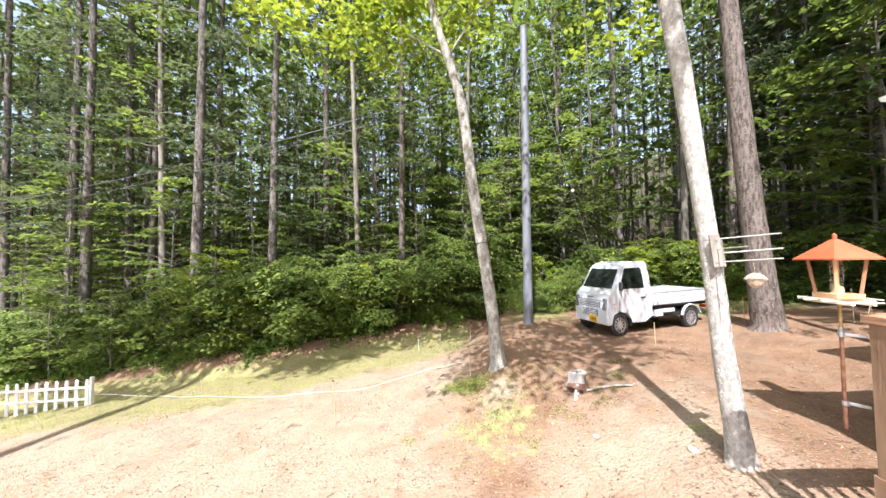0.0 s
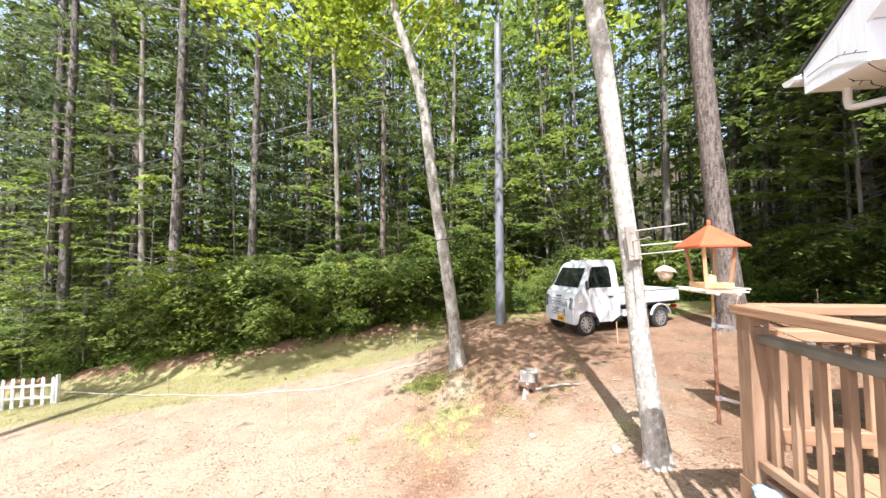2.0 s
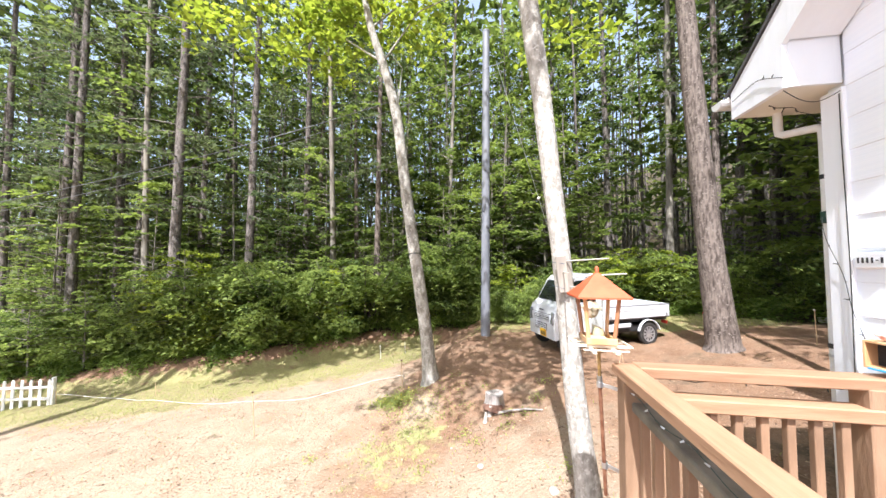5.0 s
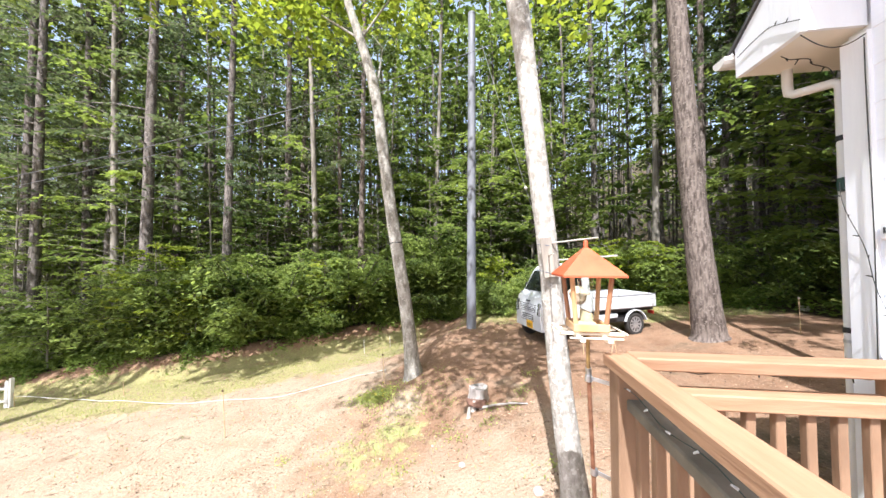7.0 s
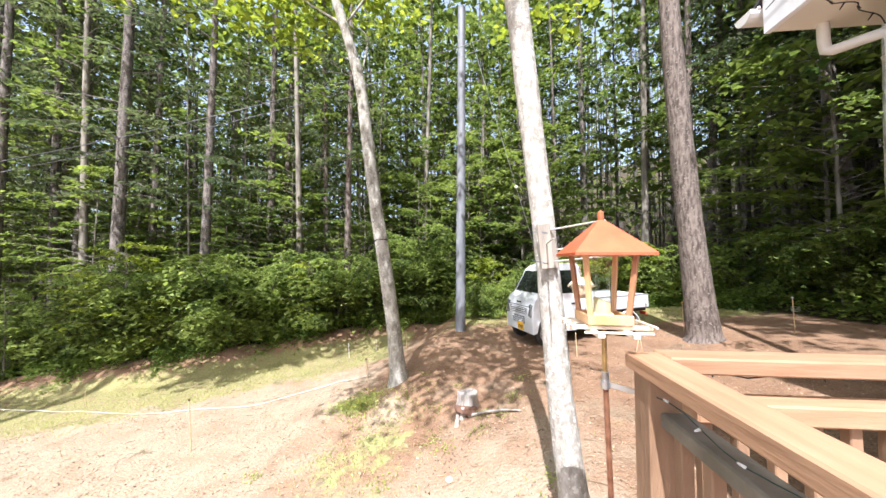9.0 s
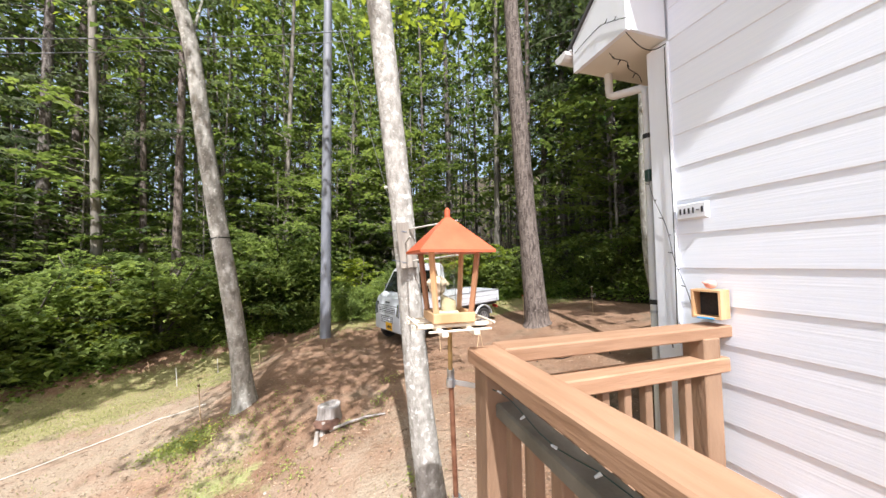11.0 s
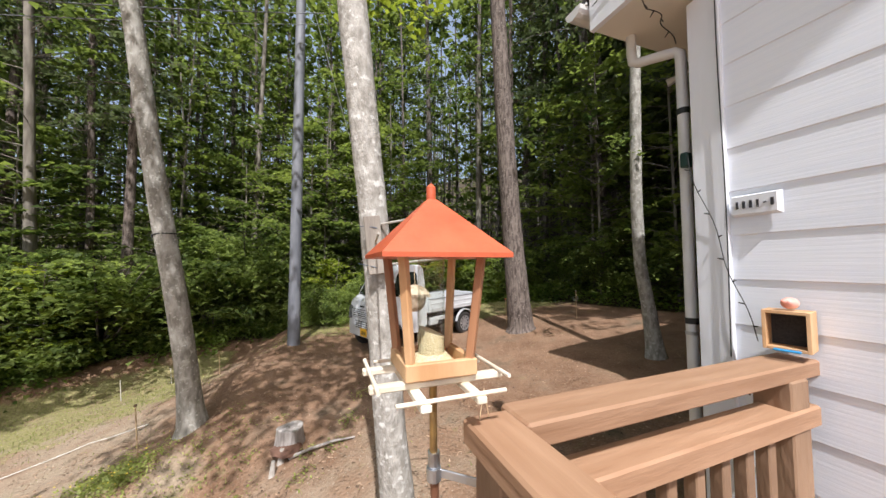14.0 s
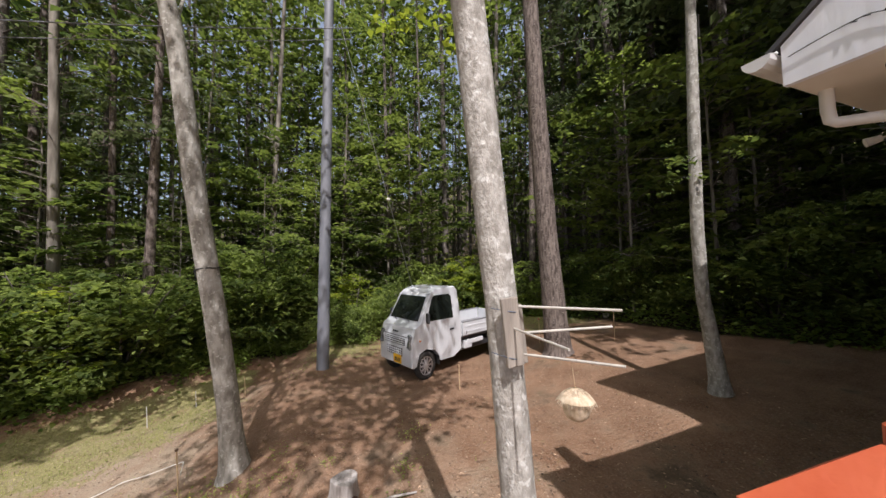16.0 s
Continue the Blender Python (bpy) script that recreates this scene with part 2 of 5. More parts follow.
STEEL_POLE = mat("grey_steel_pole", (0.135, 0.145, 0.165), 0.6, (0.22, 0.23, 0.255), 5, 8, 0.2, 30, stretch=(1, 1, 0.3), metal=0.1)
NEST = mat("dry_straw", (0.36, 0.27, 0.175), 0.9, (0.58, 0.48, 0.35), 40, spread=0.3)
STUMP = mat("old_stump_wood", (0.21, 0.185, 0.165), 0.9, (0.42, 0.39, 0.36), 20, 8, 0.8, 50, stretch=(1, 1, 0.2))
ROT = mat("rotten_wood", (0.10, 0.052, 0.035), 0.9, (0.20, 0.105, 0.07), 14, 6, 0.6, 40)
STONE = mat("pale_stone", (0.30, 0.27, 0.235), 0.9, (0.44, 0.41, 0.37), 14, 8, 0.6, 40)
TAPE = mat("white_tape", (0.66, 0.64, 0.60), 0.7, (0.50, 0.47, 0.42), 12)
PICKET = mat("white_picket_paint", (0.80, 0.80, 0.78), 0.5, (0.70, 0.69, 0.66), 12, spread=0.05, per_object=True)
STAKE = mat("garden_stake", (0.40, 0.27, 0.15), 0.8, (0.55, 0.42, 0.26), 30, spread=0.2, per_object=True)
REDPLASTIC = mat("red_plastic", (0.45, 0.03, 0.02), 0.4)
CAR = mat("white_car_paint", (0.62, 0.64, 0.66), 0.32, (0.56, 0.58, 0.60), 3, 4, coat=0.5)
CARGLASS = mat("dark_car_glass", (0.010, 0.014, 0.012), 0.05, (0.022, 0.028, 0.022), 2, coat=0.25, spec=0.45)
CARBLACK = mat("black_car_plastic", (0.02, 0.02, 0.022), 0.55, (0.035, 0.035, 0.037), 14)
TYRE = mat("tyre_rubber", (0.018, 0.018, 0.018), 0.85, (0.04, 0.036, 0.032), 18, bump=0.3)
RIM = mat("wheel_silver", (0.55, 0.56, 0.58), 0.35, (0.42, 0.43, 0.45), 14, metal=0.7)
LAMP = mat("headlamp_lens", (0.34, 0.36, 0.38), 0.15, (0.10, 0.11, 0.12), 22, metal=0.3, coat=0.8)
YELLOW = mat("yellow_plate", (0.75, 0.42, 0.02), 0.5)
INK = mat("dark_ink", (0.03, 0.03, 0.035), 0.6)
BEDGREY = mat("bed_floor_grey", (0.15, 0.155, 0.16), 0.65, (0.22, 0.22, 0.23), 8)
ORANGE = mat("orange_lens", (0.7, 0.2, 0.02), 0.2, coat=1.0)
SCREEN = mat("dark_fly_screen", (0.02, 0.018, 0.016), 0.8, (0.04, 0.035, 0.03), 200)
PINK = mat("pink_ceramic", (0.72, 0.30, 0.24), 0.35, (0.80, 0.52, 0.45), 18)
CORD = mat("faded_blue_cord", (0.06, 0.09, 0.15), 0.8, (0.12, 0.15, 0.2), 30)
BLUE = mat("blue_plastic", (0.02, 0.22, 0.50), 0.4, (0.04, 0.32, 0.62), 12)
DARKWOOD = mat("dark_stake_tip", (0.06, 0.035, 0.02), 0.8, (0.12, 0.07, 0.04), 40)
CABLE = mat("dark_cable", (0.015, 0.017, 0.016), 0.6)
GREENBOX = mat("dark_green_plastic", (0.015, 0.05, 0.04), 0.5)
BULB = mat("clear_bulb", (0.75, 0.78, 0.78), 0.15, (0.55, 0.6, 0.6), 60, coat=0.8)
CONCRETE = mat("pale_concrete", (0.38, 0.37, 0.355), 0.85, (0.50, 0.49, 0.475), 14, 8, 0.4, 60)
WHITEBAG = mat("white_blue_cloth", (0.75, 0.77, 0.80), 0.7, (0.22, 0.42, 0.60), 14, contrast=(0.48, 0.56))
STRAW_BIT = mat("dry_straw_bits", (0.34, 0.28, 0.21), 0.95, (0.46, 0.40, 0.31), 5, spread=0.35)
LITTER = mat("leaf_litter", (0.12, 0.07, 0.042), 0.95, (0.36, 0.25, 0.165), 9, spread=0.6)
FLOWER = mat("yellow_petal", (0.62, 0.45, 0.03), 0.6, (0.75, 0.6, 0.08), 30, spread=0.2)
GRASS = leaf_mat("grass_blade", (0.16, 0.20, 0.05), (0.40, 0.42, 0.13), 0.4, 1.5)


# ---- mesh tools ----
def mesh_from(name, verts, faces, smooth=False):
    """A mesh out of arrays: faces all have the same number of corners."""
    verts, faces = np.asarray(verts, np.float32), np.asarray(faces, np.int32)
    me = bpy.data.meshes.new(name)
    k = faces.shape[1]
    me.vertices.add(len(verts))
    me.vertices.foreach_set("co", verts.ravel())
    me.loops.add(faces.size)
    me.loops.foreach_set("vertex_index", faces.ravel())
    me.polygons.add(len(faces))
    me.polygons.foreach_set("loop_start", np.arange(0, faces.size, k, dtype=np.int32))
    me.polygons.foreach_set("loop_total", np.full(len(faces), k, np.int32))
    if smooth:
        me.polygons.foreach_set("use_smooth", np.ones(len(faces), bool))
    me.update(calc_edges=True)
    me.validate()
    return me


def thing(name, label, category, m=None, group="", kind=""):
    ob = tagged(new(name), label, category, group, kind)
    ob.empty_display_size = 0.1
    if m is not None:
        ob.matrix_world = m
    return ob


def add(name, me, material, parent=None, label="", m=None):
    ob = new(name, me)
    if not me.materials:
        me.materials.append(material)
    if parent is not None:
        ob.parent = parent
    if label:
        ob["label"] = label
    if m is not None:
        ob.matrix_basis = m
    return ob


def finish(bm, name, smooth=False):
    me = bpy.data.meshes.new(name)
    bmesh.ops.recalc_face_normals(bm, faces=bm.faces)
    bm.to_mesh(me)
    bm.free()
    if smooth:
        for p in me.polygons:
            p.use_smooth = True
    return me


def part(name, bm, material, parent, label="", m=None, smooth=False):
    return add(name, finish(bm, name, smooth), material, parent, label, m)


def box(sx, sy, sz, at=(0, 0, 0), bevel=0.0, bm=None, turn=None, segs=1):
    """A box of that size round the point at, with rounded edges."""
    bm = bm or bmesh.new()
    made = bmesh.ops.create_cube(bm, size=1.0)["verts"]
    bmesh.ops.scale(bm, vec=(sx, sy, sz), verts=made)
    if bevel:
        edges = list({e for v in made for e in v.link_edges})
        made = bmesh.ops.bevel(bm, geom=edges, offset=bevel, segments=segs, affect="EDGES", profile=0.7)["verts"]
        made = list({v for f in bm.faces for v in f.verts if v in set(made)}) or made
    m = Matrix.Translation(at) @ (turn or Matrix())
    bmesh.ops.transform(bm, matrix=m, verts=made)
    return bm


def rod(p, q, r, r2=None, segs=10, bm=None):
    """A round bar from p to q."""
    bm = bm or bmesh.new()
    p, q = Vector(p), Vector(q)
    d = q - p
    m = Matrix.Translation((p + q) / 2) @ d.to_track_quat("Z", "Y").to_matrix().to_4x4()
    bmesh.ops.create_cone(bm, cap_ends=True, segments=segs, radius1=r, radius2=r if r2 is None else r2, depth=d.length, matrix=m)
    return bm


def tube_arrays(points, radii, segs=10, rough=0.0, seed=0, caps=True):
    """Rings of a bent, tapering stem as arrays."""
    rng = np.random.default_rng(seed)
    pts = np.asarray(points, float)
    d = np.gradient(pts, axis=0)
    d /= np.linalg.norm(d, axis=1)[:, None] + 1e-9
    ref = np.array([1.0, 0, 0]) if abs(d[:, 2]).mean() > 0.7 else np.array([0, 0, 1.0])
    if np.linalg.norm(np.cross(d, ref), axis=1).min() < 0.25:
        ref = np.linalg.svd(d)[2][-1]
    u = np.cross(d, ref)
    u /= np.linalg.norm(u, axis=1)[:, None] + 1e-9
    w = np.cross(d, u)
    a = np.linspace(0, 2 * np.pi, segs, endpoint=False)
    r = np.asarray(radii, float)[:, None] * (1 + rough * rng.normal(size=(len(pts), segs)))
    v = pts[:, None, :] + r[..., None] * (np.cos(a)[None, :, None] * u[:, None, :] + np.sin(a)[None, :, None] * w[:, None, :])
    i, j = np.meshgrid(np.arange(len(pts) - 1), np.arange(segs), indexing="ij")
    k = (j + 1) % segs
    f = np.stack([i * segs + j, i * segs + k, (i + 1) * segs + k, (i + 1) * segs + j], -1).reshape(-1, 4)
    return v.reshape(-1, 3), f


def joined(pieces):
    vs, fs, n = [], [], 0
    for v, f in pieces:
        vs.append(v)
        fs.append(f + n)
        n += len(v)
    return np.concatenate(vs), np.concatenate(fs)


def tube(name, points, radii, segs=12, rough=0.0, seed=0):
    return mesh_from(name, *tube_arrays(points, radii, segs, rough, seed), smooth=True)


def leaf_arrays(centres, size, rng, flat=0.5, length=1.5, droop=0.0):
    """One folded four-cornered leaf at each centre."""
    c = np.asarray(centres, float)
    n = len(c)
    s = size * rng.uniform(0.6, 1.3, n)[:, None]
    nor = rng.normal(size=(n, 3)) * (1 - flat)
    nor[:, 2] = np.abs(nor[:, 2]) + flat
    nor /= np.linalg.norm(nor, axis=1)[:, None]
    t = rng.normal(size=(n, 3))
    t -= (t * nor).sum(1)[:, None] * nor
    t /= np.linalg.norm(t, axis=1)[:, None] + 1e-9
    w = np.cross(nor, t)
    tip = np.zeros((n, 3))
    tip[:, 2] = -droop
    a = c - t * s * length / 2
    b = c + w * s * 0.5 + nor * s * 0.12
    d = c + t * s * length / 2 + tip * s
    e = c - w * s * 0.5 + nor * s * 0.12
    v = np.stack([a, b, d, e], 1).reshape(-1, 3)
    return v, np.arange(4 * n, dtype=np.int32).reshape(-1, 4)


# ---- ground ----
PROFILE_X = np.array([-400, -60, -30, -12.7, -9.6, -4.3, -1.6, -0.3, 0.7, 1.3, 2.1, 2.8, 3.6, 5.5, 6.4, 9, 14, 25, 60, 400.0])
PROFILE_Z = np.array([-14, -5, -3.2, -1.48, -0.98, -0.34, -0.08, 0.04, 0.2, 0.42, 0.7, 0.93, 1.03, 1.08, 1.3, 1.55, 2.6, 7, 19, 60.0])


def soft(v, lo, hi):
    t = np.clip((v - lo) / (hi - lo), 0, 1)
    return t * t * (3 - 2 * t)


def edge_line(x):
    """How far from the camera's side the clearing reaches before the shrubs begin."""
    return np.interp(x, [-40, -15, -9, -7, -5, -3.7, -2.2, 0, 1.8, 3.5, 6, 8, 9, 9.5, 10.2, 13, 20], [6.5, 8.6, 9.3, 9.5, 10.0, 10.6, 11.6, 12.5, 12.9, 12.9, 12.2, 11.0, 8.8, 6.0, 3.5, 1.5, 0])


def height(x, y):
    """The lawn falls away from the house; the truck stands on a level patch; a wooded hill rises behind the house."""
    x, y = np.asarray(x, float), np.asarray(y, float)
    z = sum(np.interp(x + d, PROFILE_X, PROFILE_Z) for d in (-0.45, -0.25, 0, 0.25, 0.45)) / 5
    z = z + 0.075 * (np.clip(y, 3, 9) - 5.4) * np.exp(-((x - 1.7) / 0.9) ** 2)
    z = z + 0.26 * np.exp(-((x - 1.2) / 0.75) ** 2) * soft(y, 5.2, 6.3) * (1 - soft(y, 8.2, 10.5))
    z = z + 0.14 * np.exp(-((x - 0.1) / 0.95) ** 2) * soft(y, 4.8, 6.2) * (1 - soft(y, 8.6, 10.5))
    e = edge_line(x)
    z = z + (0.55 * soft(y, e - 1.3, e) + 0.3 * soft(y, e, e + 3)) * (1 - soft(x, -0.6, 1.4))
    z = z + 0.010 * np.clip(y - 13, 0, 60) + 0.24 * np.clip(y - 36, 0, 90)
    z = z + 0.018 * np.sin(1.9 * x + 0.7 * y) * np.sin(1.3 * y - 0.8 * x) + 0.010 * np.sin(4.1 * x + 1.0) * np.sin(3.7 * y)
    return z


def gz(x, y):
    return float(height(x, y))


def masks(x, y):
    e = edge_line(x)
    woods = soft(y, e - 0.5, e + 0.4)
    turf = soft(y, e - 4.3, e - 3.0) * (1 - soft(y, e - 0.85, e - 0.35)) * (1 - soft(x, -0.2, 0.6)) * 0.64
    turf = np.maximum(turf, 0.7 * np.exp(-(((x - 2.4) / 1.0) ** 2 + ((y - 10.6) / 1.2) ** 2)))
    turf = np.maximum(turf, 0.65 * soft(x, 5.2, 6.5) * soft(y, 8.4, 9.4))
    moss = 0.62 * np.exp(-(((x - 1.05) / 0.55) ** 2 + ((y - 5.0) / 0.5) ** 2))
    moss = np.maximum(moss, 0.56 * np.exp(-(((x - 0.85) / 0.75) ** 2 + ((y - 4.75) / 0.75) ** 2)))
    moss = np.maximum(moss, 0.65 * np.exp(-(((x - 0.35) / 0.3) ** 2 + ((y - 6.1) / 0.25) ** 2)))
    # real straw by the leaning tree, strengthened to imitate pale sunlit soil
    straw = (1 - soft(x, -0.9, 1.3)) * (1 - soft(y, e - 2.6, e - 1.2)) * 0.7 + 0.75 * np.exp(-(((x - 2.4) / 1.2) ** 2 + ((y - 3.7) / 1.3) ** 2)) + 0.6 * np.exp(-(((x - 0.9) / 0.4) ** 2 + ((y - 5.65) / 0.3) ** 2))
    return straw, turf, moss, woods


def build_ground():
    fx = np.concatenate([-np.geomspace(2500, 16.5, 26), np.arange(-16, 11.01, 0.13), np.geomspace(11.5, 2500, 26)])
    fy = np.concatenate([-np.geomspace(2500, 4.5, 20), np.arange(-4, 17.01, 0.13), np.geomspace(17.5, 2500, 26)])
    X, Y = np.meshgrid(fx, fy, indexing="ij")
    Z = height(X, Y)
    n, k = X.shape
    i, j = np.meshgrid(np.arange(n - 1), np.arange(k - 1), indexing="ij")
    f = np.stack([i * k + j, (i + 1) * k + j, (i + 1) * k + j + 1, i * k + j + 1], -1).reshape(-1, 4)
    me = mesh_from("ground", np.stack([X, Y, Z], -1).reshape(-1, 3), f, smooth=True)
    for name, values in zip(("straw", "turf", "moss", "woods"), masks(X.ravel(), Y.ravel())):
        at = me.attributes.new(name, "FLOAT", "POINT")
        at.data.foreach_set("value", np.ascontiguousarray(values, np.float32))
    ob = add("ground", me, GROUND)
    tagged(ob, "sloping clearing of reddish soil, dry straw and thin grass", "ground", kind="structure")


build_ground()


# ---- house ----
WALL_X, CORNER_Y = 3.815, 2.30
LAP = 0.1515


def build_house():
    wall = add("wall_west", finish(box(0.14, 8.3, 4.0, (WALL_X + 0.079, CORNER_Y - 4.16, 2.8)), "wall_west"), TRIM)
    tagged(wall, "white lap-sided house wall with embossed wood grain", "wall", kind="structure")
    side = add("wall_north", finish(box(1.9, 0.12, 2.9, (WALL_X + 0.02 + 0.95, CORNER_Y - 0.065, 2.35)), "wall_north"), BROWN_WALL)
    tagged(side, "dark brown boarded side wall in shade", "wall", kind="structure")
    back = add("wall_east", finish(box(3.6, 0.12, 5.2, (7.5, CORNER_Y + 0.4, 3.2)), "wall_east"), BROWN_WALL)
    tagged(back, "dark brown boarded wall of the taller rear wing", "wall", kind="structure")
    end = add("wall_south", finish(box(0.12, 8.3, 5.2, (9.2, CORNER_Y - 3.9, 3.2)), "wall_south"), BROWN_WALL)
    tagged(end, "dark brown boarded far wall of the house", "wall", kind="structure")
    # one lap board: thin at the top, thick at its lower edge
    bm = bmesh.new()
    prof = [(-0.004, 0.0), (-0.0105, 0.0015), (-0.0115, 0.004), (-0.0072, LAP + 0.012), (0.0, LAP + 0.012), (0.0, 0.0)]
    a = [bm.verts.new((x, -0.0, z)) for x, z in prof]
    b = [bm.verts.new((x, -7.9, z)) for x, z in prof]
    for i in range(6):
        k = (i + 1) % 6
        bm.faces.new((a[i], a[k], b[k], b[i]))
    bm.faces.new(a)
    bm.faces.new(b[::-1])
    board = finish(bm, "siding_board")
    for k in range(-9, 15):
        add("siding_board", board, SIDING, wall).matrix_world = Matrix.Translation((WALL_X + 0.006, CORNER_Y - 0.105, 2.59 + LAP * k))
    post = add("trim_corner", finish(box(0.035, 0.105, 2.95, (WALL_X - 0.001, CORNER_Y - 0.0525, 2.178), 0.003), "trim_corner"), TRIM)
    tagged(post, "white painted corner board with wood grain", "trim", kind="structure")


def build_roof():
    roof = thing("eave", "white boxed eave with cream soffit and dark roofing edge", "eave", kind="structure")
    # level soffit box wrapping the corner, faced by the foot of the bargeboard
    ex, yo, yi, z0, slope = 3.59, 2.56, 2.212, 3.68, 0.78
    part("soffit", box(2.1, yo - yi - 0.01, 0.016, (ex + 0.012 + 1.05, (yo + yi) / 2, z0 + 0.008)), CREAM, roof, "cream soffit board")
    bm = bmesh.new()
    y1 = -3.4
    face = [(yo, z0 - 0.004), (yo, z0 + 0.15), (y1, z0 + 0.15 + slope * (yo - y1)), (y1, z0 - 0.06 + slope * (yo - y1)), (yi, z0 - 0.06 + slope * (yo - yi)), (yi, z0 - 0.004)]
    for x in (ex - 0.012, ex + 0.012):
        bm.faces.new([bm.verts.new((x, y, z)) for y, z in face])
    bm.verts.ensure_lookup_table()
    n = len(face)
    for i in range(n):
        k = (i + 1) % n
        bm.faces.new((bm.verts[i], bm.verts[k], bm.verts[n + k], bm.verts[n + i]))
    part("bargeboard", bm, TRIM, roof)
    part("return_end", box(WALL_X - ex - 0.014, 0.014, 0.30, ((WALL_X + ex) / 2 + 0.004, yi + 0.004, z0 + 0.148)), TRIM, roof)
    part("fascia", box(2.1, 0.02, 0.15, (ex + 0.012 + 1.05, yo - 0.012, z0 + 0.077)), TRIM, roof)
    a = math.atan(slope)
    ln = 7.6
    cy = yo + 0.035 - ln / 2 * math.cos(a)
    part("roof_slab", box(2.2, ln, 0.018, (ex - 0.022 + 1.1, cy, z0 + 0.168 + slope * (yo - cy)), turn=Matrix.Rotation(-a, 4, "X")), ROOFING, roof, "thin dark roofing edge")
    part("rake_soffit", box(WALL_X - ex - 0.02, 6.6, 0.014, ((WALL_X + ex) / 2, yi - 0.01 - 3.3 * math.cos(a), z0 - 0.05 + slope * (yo - yi + 0.01 + 3.3 * math.cos(a))), turn=Matrix.Rotation(-a, 4, "X")), TRIM, roof)
    rear = thing("rear_roof", "dark pitched roof over the taller rear wing", "roof", kind="structure")
    part("roof_slab", box(4.2, 6.6, 0.08, (7.5, 0.1, 7.0), turn=Matrix.Rotation(-0.5, 4, "X")), ROOFING, rear)
    gut = thing("gutter", "white half-round rain gutter along the eave", "gutter")
    bm = bmesh.new()
    ring = [(math.cos(t) * 0.046, math.sin(t) * 0.046) for t in np.linspace(math.pi, 2 * math.pi, 9)]
    for r in (1.0, 0.9):
        for x in (ex - 0.055, 5.7):
            for y, z in ring:
                bm.verts.new((x, yo + 0.056 + y * r, z0 + 0.125 + z * r))
    bm.verts.ensure_lookup_table()
    v = bm.verts
    for i in range(8):
        bm.faces.new((v[i], v[i + 1], v[9 + i + 1], v[9 + i]))
        bm.faces.new((v[18 + i], v[18 + i + 1], v[27 + i + 1], v[27 + i]))
    bm.faces.new([v[i] for i in range(9)])
    part("trough", bm, PIPE_WHITE, gut)
    part("end_bracket", box(0.012, 0.09, 0.012, (ex - 0.02, yo + 0.05, z0 + 0.129), 0.003), PIPE_WHITE, gut)


def build_downspout():
    d = thing("downspout", "white plastic downspout with black strap", "drainpipe")
    add("pipe", tube("pipe", [(3.862, 2.366, z) for z in np.linspace(1.0, 3.50, 8)], [0.0205] * 8, 16), PIPE_WHITE, d)
    pts = [(3.862, 2.366, 3.49), (3.861, 2.369, 3.517), (3.855, 2.385, 3.533), (3.83, 2.44, 3.541), (3.797, 2.508, 3.549), (3.787, 2.523, 3.560), (3.785, 2.527, 3.60), (3.785, 2.527, 3.70)]
    add("elbow", tube("elbow", pts, [0.0205] * 8, 14), PIPE_WHITE, d)
    for z, mt in ((2.42, BLACK), (3.27, CABLE)):
        part("strap", rod((3.862, 2.366, z - 0.012), (3.862, 2.366, z + 0.012), 0.0232, segs=16), mt, d, "black strap round the pipe")
    part("joint_ring", rod((3.862, 2.366, 2.365), (3.862, 2.366, 2.378), 0.0228, segs=16), STEEL, d)
    part("plug_box", box(0.035, 0.03, 0.06, (3.842, 2.350, 3.06), 0.005), GREENBOX, d, "small dark green weatherproof plug")


build_house()
build_roof()
build_downspout()


def build_number_sign():
    s = thing("number_sign", "small white house sign with dark characters on the siding", "sign", Matrix.Translation((WALL_X - 0.0105, 2.118, 2.838)))
    bm = bmesh.new()
    o = [(0, 0.065, 0.036), (0, -0.065, 0.036), (0, -0.065, -0.036), (0, 0.065, -0.036)]
    i = [(-0.013, 0.060, 0.031), (-0.013, -0.055, 0.031), (-0.013, -0.055, -0.028), (-0.013, 0.060, -0.028)]
    vo, vi = [bm.verts.new(p) for p in o], [bm.verts.new(p) for p in i]
    for k in range(4):
        bm.faces.new((vo[k], vo[(k + 1) % 4], vi[(k + 1) % 4], vi[k]))
    bm.faces.new(vi)
    bm.faces.new(vo[::-1])
    part("plate", bm, TRIM, s)
    for k, w in enumerate((0.012, 0.014, 0.014, 0.012, 0.016, 0.014)):
        part("dark_bar", box(0.002, w * 0.55, 0.024 if k != 4 else 0.004, (-0.0145, 0.045 - 0.018 * k, 0.002)), INK, s)


